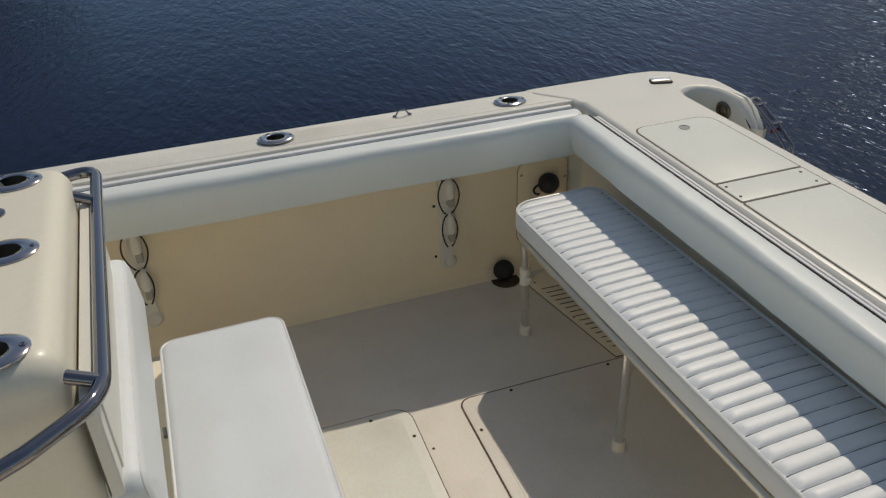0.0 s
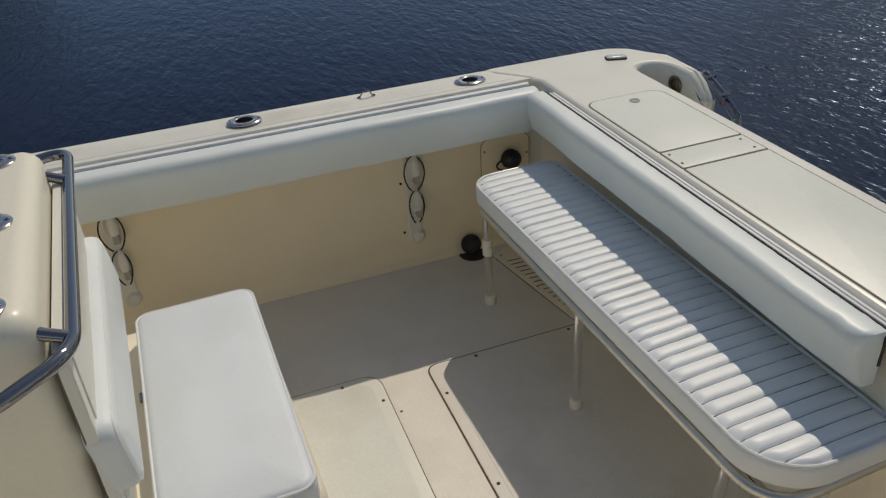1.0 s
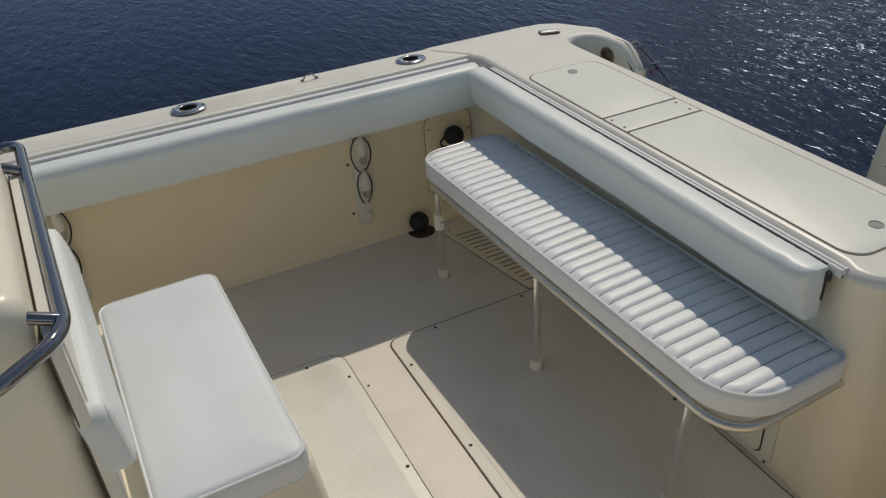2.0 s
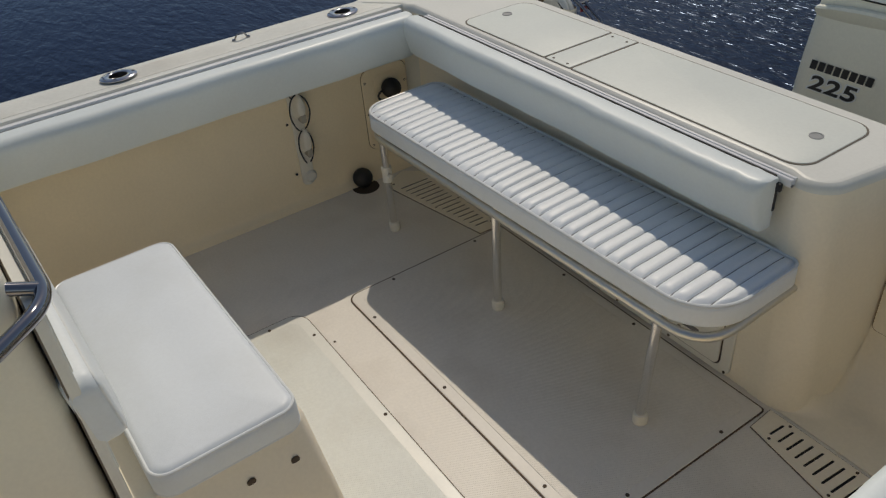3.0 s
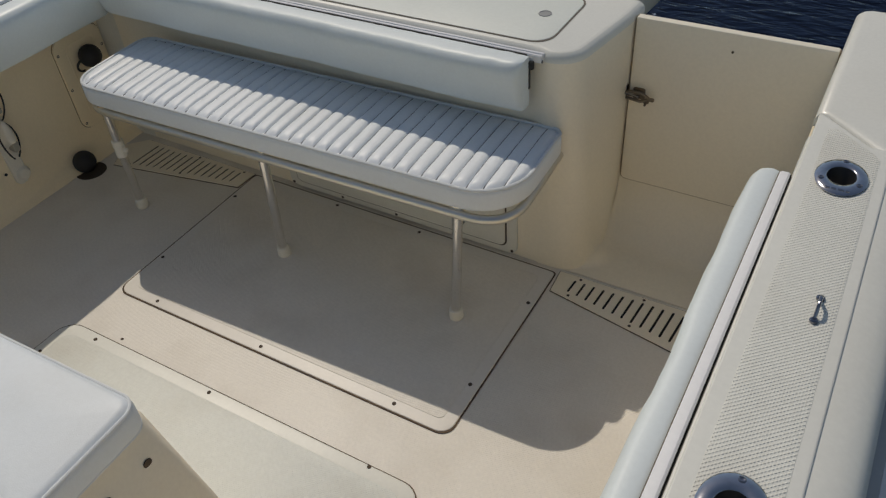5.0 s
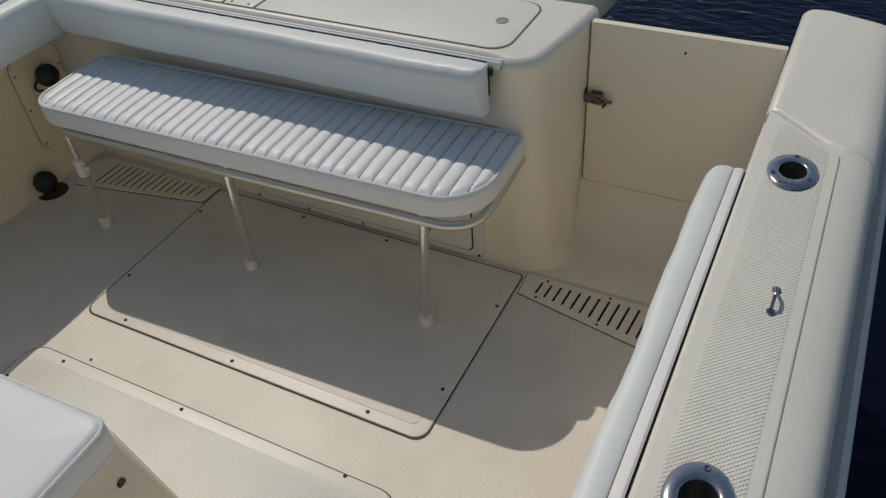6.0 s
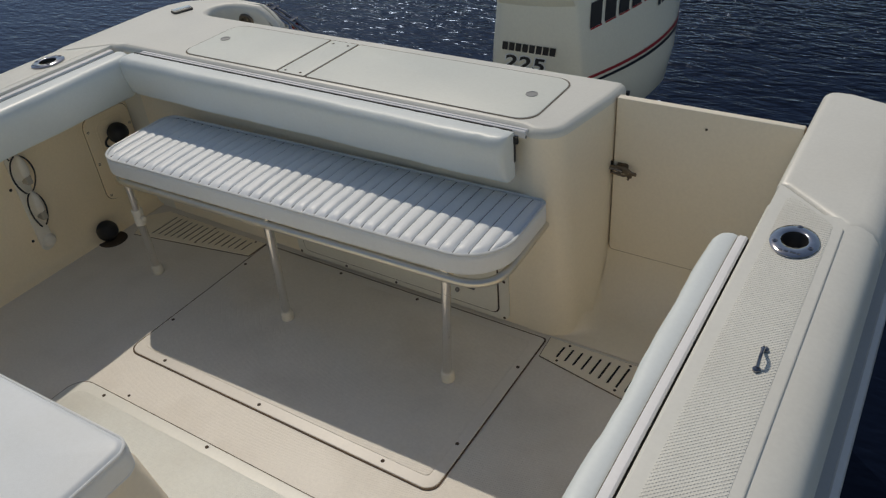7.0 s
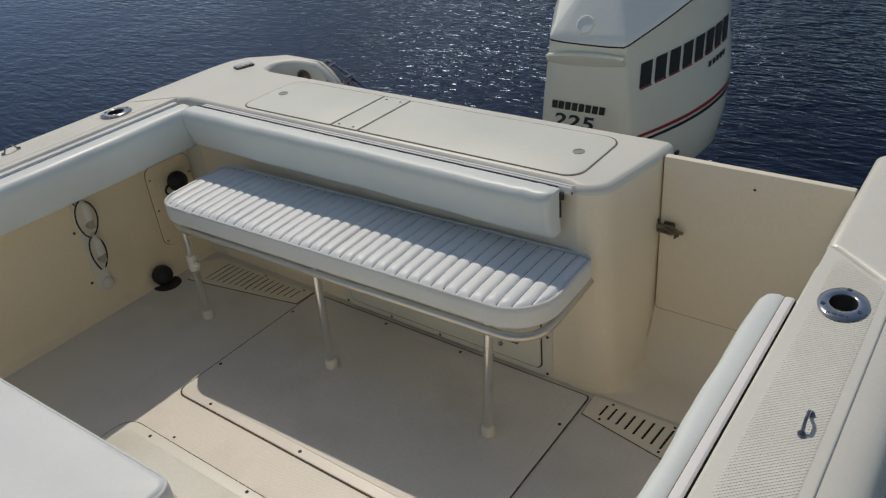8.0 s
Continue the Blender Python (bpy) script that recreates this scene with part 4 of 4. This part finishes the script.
rail_pts = arc_path([(-0.570, 0.38, 0.862), (-0.596, 0.47, 0.862), (-0.640, 0.584, 0.862), (0.184, 0.584, 0.862), (0.262, 0.488, 0.862), (0.316, 0.390, 0.862), (0.326, 0.20, 0.862)], 0.11, 10)
gr = part("grab_rail", tube(rail_pts, 0.0125, 14), CHROME, seat, "bent polished stainless grab rail", smooth=60)
for x in (-0.470, 0.140):
    part("standoff", tube([(x, 0.530, 0.884), (x + 0.008, 0.584, 0.862)], 0.011, 10), CHROME, gr)
for x, y in ((-0.46, 0.434), (-0.166, 0.453), (0.126, 0.467)):
    copy_thing(r0, pose(x, y, 0.930))
seat.rotation_euler = (0, 0, radians(2.4))
bpy.context.view_layer.update()
for x, y in ((-0.46, 0.434), (-0.166, 0.453), (0.126, 0.467)):
    cut(sb, hole_tool(x, y, 0.930))
part("tackle_insert", revolve([(0.024, 0.0), (0.024, 0.003), (0.018, 0.005)], (-0.332, 0.421, 0.930), 16), CHROME, seat, "small round stainless fitting")


def cushion(outline, z0, z1, puff, r=0.022):
    """A boxed cushion with a soft crowned face and piping."""
    c = outline
    cx, cy = sum(p[0] for p in c) / len(c), sum(p[1] for p in c) / len(c)
    lv = []
    for i in range(6):
        a = radians(90 * i / 5)
        lv.append((r * 0.6 * (1 - math.sin(a)), z0 + r * 0.6 * (1 - math.cos(a))))
    for i in range(7):
        a = radians(90 * i / 6)
        lv.append((r * (1 - math.cos(a)), z1 - r * (1 - math.sin(a))))
    rings = [[(x, y, z) for x, y in (inset(c, d) if d > 1e-6 else c)] for d, z in lv]
    face = inset(c, r)
    hx, hy = max(p[0] for p in face) - cx, max(p[1] for p in face) - cy
    for i in range(1, 8):
        f = i / 7
        d = f * min(0.085, 0.75 * hx, 0.75 * hy)
        rings.append([(cx + (x - cx) * (hx - d) / hx, cy + (y - cy) * (hy - d) / hy, z1 + puff * math.sin(f * math.pi / 2)) for x, y in face])
    return loft(rings)


cu = thing("seat_cushion", (-0.155, 0.765, 0.384), "plain white vinyl cushion on the aft-facing jump seat", "cushion")
cu_out = rrect(-0.531, 0.206, 0.612, 0.909, 0.040, 8)
cu_bm = cushion(cu_out, 0.384, 0.452, 0.006)
part("pad", cu_bm, VINYL_S, cu, smooth=70)
part("piping", tube([(x, y, 0.4445) for x, y in inset(cu_out, 0.0045)], 0.0035, 8, True), PIPING, cu, "white piping round the edge")
part("lower_piping", tube([(x, y, 0.3905) for x, y in inset(cu_out, 0.0025)], 0.0028, 8, True), PIPING, cu)

bk = thing("back_cushion", (CX, 0.60, 0.50), "plain white vinyl backrest cushion on the jump seat", "cushion")
b_bm = cushion(rrect(-0.548, 0.176, 0.536, 0.690, 0.034, 8), 0.0, 0.060, 0.006, 0.024)
b_bm.transform(Matrix(((1, 0, 0, 0), (0, -0.10, 1, 0.610), (0, 1, 0, 0), (0, 0, 0, 1))))
part("pad", b_bm, VINYL_S, bk, smooth=70)
part("piping", tube([(x, 0.603 - 0.10 * (z - 0.60), z) for x, z in rrect(-0.5405, 0.1685, 0.5435, 0.6825, 0.027, 8)], 0.0024, 8, True), PIPING, bk)

bk.rotation_euler = (0, 0, radians(2.4))
cu.rotation_euler = (0, 0, radians(1.3))

# ---- outboard engine ----
EX, EY = -0.012, 2.985
eng = thing("outboard_engine", (EX, EY + 0.2, -0.9), "white outboard engine with silver cowl top and red and black stripes", "outboard engine")


def cowl_ring(z, half, length, front_half, y0, n=40):
    """Plan of the cowl at one height: narrow blunt front widening to a rounded back."""
    right = [(0.0, y0), (front_half * 0.6, y0 + 0.002), (front_half * 0.93, y0 + 0.008), (front_half, y0 + 0.022)]
    for i in range(1, 9):
        f = i / 8
        right.append((front_half + (half - front_half) * math.sin(f * math.pi / 2), y0 + 0.022 + (length * 0.62) * f))
    for i in range(1, 10):
        a = radians(90 * i / 9)
        right.append((half * math.cos(a) ** 0.75 if i < 9 else 0.0, y0 + 0.022 + length * 0.62 + (length * 0.38 - 0.022) * math.sin(a)))
    left = [(-x, y) for x, y in right[-2:0:-1]]
    return [(EX + x, y, z) for x, y in right + left]


def seam_z(y):
    return 0.655 + 0.30 * max(0.0, (y - EY) / 0.9)


low = [(0.0, 0.19, 0.60, 0.12, EY + 0.14), (0.03, 0.255, 0.74, 0.16, EY + 0.07), (0.10, 0.310, 0.84, 0.192, EY + 0.02), (0.24, 0.332, 0.90, 0.202, EY), (0.42, 0.336, 0.92, 0.186, EY), (0.60, 0.315, 0.90, 0.164, EY + 0.004)]
rings = [cowl_ring(*r) for r in low]
top_ring = [(x, y, seam_z(y)) for x, y, z in cowl_ring(0.655, 0.308, 0.89, 0.158, EY + 0.008)]
rings.append(top_ring)
part("lower_cowl", loft(rings, cap1=False), COWL, eng, "glossy white painted cowl", smooth=50)
caps = []
for k, h in ((1.006, -0.002), (1.012, 0.008), (0.985, 0.040), (0.93, 0.095), (0.84, 0.160), (0.70, 0.215), (0.48, 0.255), (0.22, 0.275), (0.06, 0.279)):
    cy = EY + 0.44
    caps.append([(EX + (x - EX) * (k - 2.3 * min(max(h, 0), 0.2) * max(0.0, (cy - y) / 0.44)), cy + (y - cy) * (k if y > cy else min(0.45 + 0.55 * k, 1.02 - 1.7 * max(h, 0))), min(seam_z(y), 1.2) * (1 if h < 0.05 else 1) + h * (1.0 if y < cy else 0.75)) for x, y, z in top_ring])
ct = part("top_cowl", loft(caps, cap0=False), COWLTOP, eng, "silver-white cowl top", smooth=60)
part("seam", tube([(x * 1.004, EY + 0.44 + (y - EY - 0.44) * 1.004, z - 0.002) for x, y, z in top_ring], 0.003, 6, True), DARK, eng, "dark joint under the cowl top")
part("front_lip", loft([[(EX + x, EY + 0.004 - d, 0.608 - 0.004 * (x / 0.15) ** 2 + 0.06 * x + h * (1.05 - 0.35 * (x / 0.15) ** 2)) for x in [-0.152 + 0.312 * i / 12 for i in range(13)]] for d, h in ((0.0, -0.030), (0.012, -0.012), (0.022, 0.012), (0.018, 0.020), (0.0, 0.022))], close=False, cap0=False, cap1=False), COWL, eng, "grip lip below the cowl top")
part("badge", revolve([(0.036, 0.0), (0.036, -0.006), (0.030, -0.008), (0.028, -0.004), (0.006, -0.004)], (EX - 0.01, EY + 0.030, 0.722), 24, "y", Matrix.Rotation(radians(-36), 4, "X")), COWLTOP, ct, "round pressed badge")


def cowl_x(y, z=0.42):
    """Half width of the cowl at y and height z."""
    for a, b in zip(low, low[1:]):
        if a[0] <= z <= b[0] or b is low[-1]:
            k = min(1.0, max(0.0, (z - a[0]) / (b[0] - a[0])))
            half, length, front, y0 = (p + (q - p) * k for p, q in zip(a[1:], b[1:]))
            break
    f = (y - y0 - 0.022) / (length * 0.62)
    if f <= 1:
        return front + (half - front) * math.sin(max(f, 0) * math.pi / 2)
    g = (y - y0 - 0.022 - length * 0.62) / (length * 0.38 - 0.022)
    return half * math.cos(math.asin(min(g, 1))) ** 0.75


def side_strip(name, za, zb, wa, wb, material, y_a, y_b, off=0.0025, steps=24):
    """A decal band that follows the port side of the cowl."""
    bm = bmesh.new()
    prev = None
    for i in range(steps + 1):
        f = i / steps
        y = y_a + (y_b - y_a) * f
        z = za + (zb - za) * f ** 2.2
        w = wa + (wb - wa) * f
        cur = [bm.verts.new((EX + cowl_x(y, z + w) + off, y, z + w)), bm.verts.new((EX + cowl_x(y, z) + off, y, z))]
        if prev:
            bm.faces.new((prev[0], prev[1], cur[1], cur[0]))
        prev = cur
    return part(name, bm, material, eng)


side_strip("red_stripe", 0.312, 0.364, 0.011, 0.018, DECAL_R, EY + 0.03, EY + 0.80)
side_strip("black_stripe", 0.291, 0.336, 0.010, 0.018, DECAL_K, EY + 0.03, EY + 0.80)


def side_block(y0, y1, z0, z1, slant, material, name="logo_block", off=0.003):
    """One slanted block of the side logo."""
    bm = bmesh.new()
    vs = []
    for y in (y0, (y0 + y1) / 2, y1):
        rise = 0.10 * (y - EY)
        vs.append([bm.verts.new((EX + cowl_x(y + s * slant, z + rise) + off, y + s * slant, z + rise)) for s, z in ((0, z0), (1, z1))])
    for a, b in zip(vs, vs[1:]):
        bm.faces.new((a[0], b[0], b[1], a[1]))
    return part(name, bm, material, eng)


for i in range(8):
    y = EY + 0.058 + i * 0.070
    side_block(y, y + 0.054, 0.492, 0.580, 0.018, DECAL_K)
    side_block(y + 0.004, y + 0.058, 0.485, 0.491, 0.001, DECAL_R, "logo_shadow", 0.0025)
for i in range(5):
    y = EY + 0.43 + i * 0.030
    side_block(y, y + 0.020, 0.435, 0.456, 0.005, DECAL_K, "small_logo_block")


def front_quad(x0, x1, z0, z1, slant, material, name):
    bm = bmesh.new()
    yy = EY - 0.0025
    bm.faces.new([bm.verts.new(v) for v in ((EX + x0, yy, z0), (EX + x1, yy, z0), (EX + x1 + slant, yy, z1), (EX + x0 + slant, yy, z1))])
    return part(name, bm, material, eng)


for i in range(8):
    x = -0.138 + i * 0.0285
    front_quad(x, x + 0.023, 0.398, 0.430, 0.005, DECAL_K, "front_logo_block")
txt = bpy.data.curves.new("power_number", "FONT")
txt.body, txt.size, txt.extrude, txt.shear, txt.space_character = "225", 0.072, 0.0008, 0.15, 1.1
txt.align_x, txt.align_y = "CENTER", "CENTER"
txt.offset = 0.0018
txt.materials.append(DECAL_K)
num = new("power_number", txt)
num.parent = eng
num.matrix_basis = Matrix.Translation(Vector((EX - 0.045, EY - 0.004, 0.352)) - Vector(eng.location)) @ Matrix.Rotation(radians(90), 4, "X") @ Matrix.Diagonal((1.48, 1, 1, 1))
tagged(num, "bold black power number on the cowl front")
rim_txt = txt.copy()
rim_txt.name, rim_txt.offset, rim_txt.extrude = "number_outline", 0.0058, 0.0004
rim_txt.materials.clear()
rim_txt.materials.append(COWLTOP)
rim_num = new("number_outline", rim_txt)
rim_num.parent = eng
rim_num.matrix_basis = Matrix.Translation((0.0, 0.0012, 0.0)) @ num.matrix_basis
tagged(rim_num, "silver outline round the number")
part("drain_plug", rbox(0.272, 0.286, EY + 0.21, EY + 0.235, 0.185, 0.202, 0.002), DECAL_K, eng)
part("midsection", loft([[(EX + x, y, z) for x, y in rrect(-w, w, EY + a, EY + b, 0.05)] for z, w, a, b in ((0.16, 0.13, 0.16, 0.62), (-0.10, 0.10, 0.20, 0.55), (-0.55, 0.075, 0.24, 0.52), (-0.80, 0.05, 0.26, 0.50))]), COWL, eng, "white engine leg going down into the water")
part("bracket", loft([[(EX + x, y, z) for x, y in rrect(-0.14, 0.14, a, b, 0.02)] for z, a, b in ((0.22, 2.335, EY + 0.20), (-0.30, 2.315, EY + 0.24))]), BLACK, eng, "dark transom bracket")

# ---- far bank with trees, mirrored in the water ----
LEAF = mat("dark_green_foliage", (0.045, 0.075, 0.022), rough=0.6, var=0.35, var_scale=1.5)
BARK = mat("grey_brown_bark", (0.14, 0.10, 0.07), rough=0.9, var=0.2, var_scale=6)
BANK = mat("grassy_bank", (0.07, 0.09, 0.035), rough=0.9, var=0.3, var_scale=0.8)
bm = bmesh.new()
rows = []
for i in range(41):
    y = -46 + i * 1.15
    o = 1.6 * noise.noise(Vector((y * 0.12, 0, 7)))
    rows.append([bm.verts.new((-44 + o - d, y, z + 0.25 * noise.noise(Vector((y * 0.4, d, 1))) * (d > 0))) for d, z in ((0, -0.6), (0.8, -0.1), (3.0, 0.5), (9.0, 1.0), (16.0, 1.2))])
for a, q in zip(rows, rows[1:]):
    for j in range(4):
        bm.faces.new((a[j], q[j], q[j + 1], a[j + 1]))
solid("ground", bm, BANK, "grassy far bank of the river with low growth", "river bank", "structure")


def tree(x, y, z, height, seed):
    rng = random.Random(seed)
    ob = thing("tree", (x, y, z), "dark green leafy tree out of view, mirrored in the river", "tree", "trees on the far bank")
    limbs = [tube([(x, y, z - 0.2), (x + 0.1, y + 0.1, z + height * 0.3), (x, y + 0.15, z + height * 0.75)], 0.20, 8)]
    tips = []
    for i in range(11):
        a, h = rng.uniform(0, 6.28), rng.uniform(0.28, 0.75) * height
        r = rng.uniform(0.20, 0.42) * height * (1.1 - h / height * 0.6)
        tip = (x + r * math.cos(a), y + r * math.sin(a), z + h + r * 0.45)
        limbs.append(tube([(x, y + 0.1, z + h), ((x + tip[0]) / 2, (y + tip[1]) / 2, z + h + r * 0.3), tip], 0.05, 5))
        tips.append(tip)
    tips += [(x + rng.uniform(-0.5, 0.5), y + rng.uniform(-0.5, 0.5), z + height * f) for f in (0.6, 0.8, 0.95)]
    part("trunk", merge(*limbs), BARK, ob)
    verts, faces = [], []
    for tip in tips:
        for _ in range(170):
            d = Vector((rng.gauss(0, 1), rng.gauss(0, 1), rng.gauss(0, 0.7)))
            p = Vector(tip) + d * 0.085 * height
            u = Vector((rng.uniform(-1, 1), rng.uniform(-1, 1), rng.uniform(-0.6, 0.6))).normalized() * rng.uniform(0.14, 0.30)
            v = u.orthogonal().normalized() * u.length * 0.6
            n = len(verts)
            verts += [p - u, p + v, p + u, p - v]
            faces.append((n, n + 1, n + 2, n + 3))
    me = bpy.data.meshes.new("crown")
    me.from_pydata([tuple(Vector(p) - ob.location) for p in verts], [], faces)
    me.materials.append(LEAF)
    cr = new("crown", me)
    cr.parent = ob
    tagged(cr, kind="stuff")
    return ob


rng = random.Random(11)
two = [tree(-48, -8, 0.55, 9.5, 3), tree(-48, -12, 0.6, 11.0, 8)]
for i in range(9):
    copy_thing(two[i % 2], pose(-47.5 + rng.uniform(-1.5, 1.5), -5.4 - (i + 2.4) * 3.4 + rng.uniform(-0.6, 0.6), 0.55, 0, 0, rng.uniform(0, 360)))

# bank and trees added out of view astern, to darken the water's reflections
bm = bmesh.new()
rows = []
for i in range(49):
    a = radians(-52 + 1.6 * i)
    o = 1.2 * noise.noise(Vector((i * 0.25, 3, 7)))
    rows.append([bm.verts.new(((53 + o + d) * math.sin(a), 2 + (53 + o + d) * math.cos(a), z + 0.25 * noise.noise(Vector((i * 0.5, d, 1))) * (d > 0))) for d, z in ((0, -0.6), (0.8, -0.1), (3.0, 0.5), (9.0, 1.0), (16.0, 1.2))])
for a, q in zip(rows, rows[1:]):
    for j in range(4):
        bm.faces.new((a[j], q[j], q[j + 1], a[j + 1]))
solid("ground_astern", bm, BANK, "added unseen grassy bank astern, mirrored in the water", "river bank", "structure")
for i in range(15):
    a, r = radians(-47 + 4.9 * i + rng.uniform(-1, 1)), 58 + rng.uniform(-1.2, 1.2)
    copy_thing(two[i % 2], pose(r * math.sin(a), 2 + r * math.cos(a), 0.55, 0, 0, rng.uniform(0, 360)))
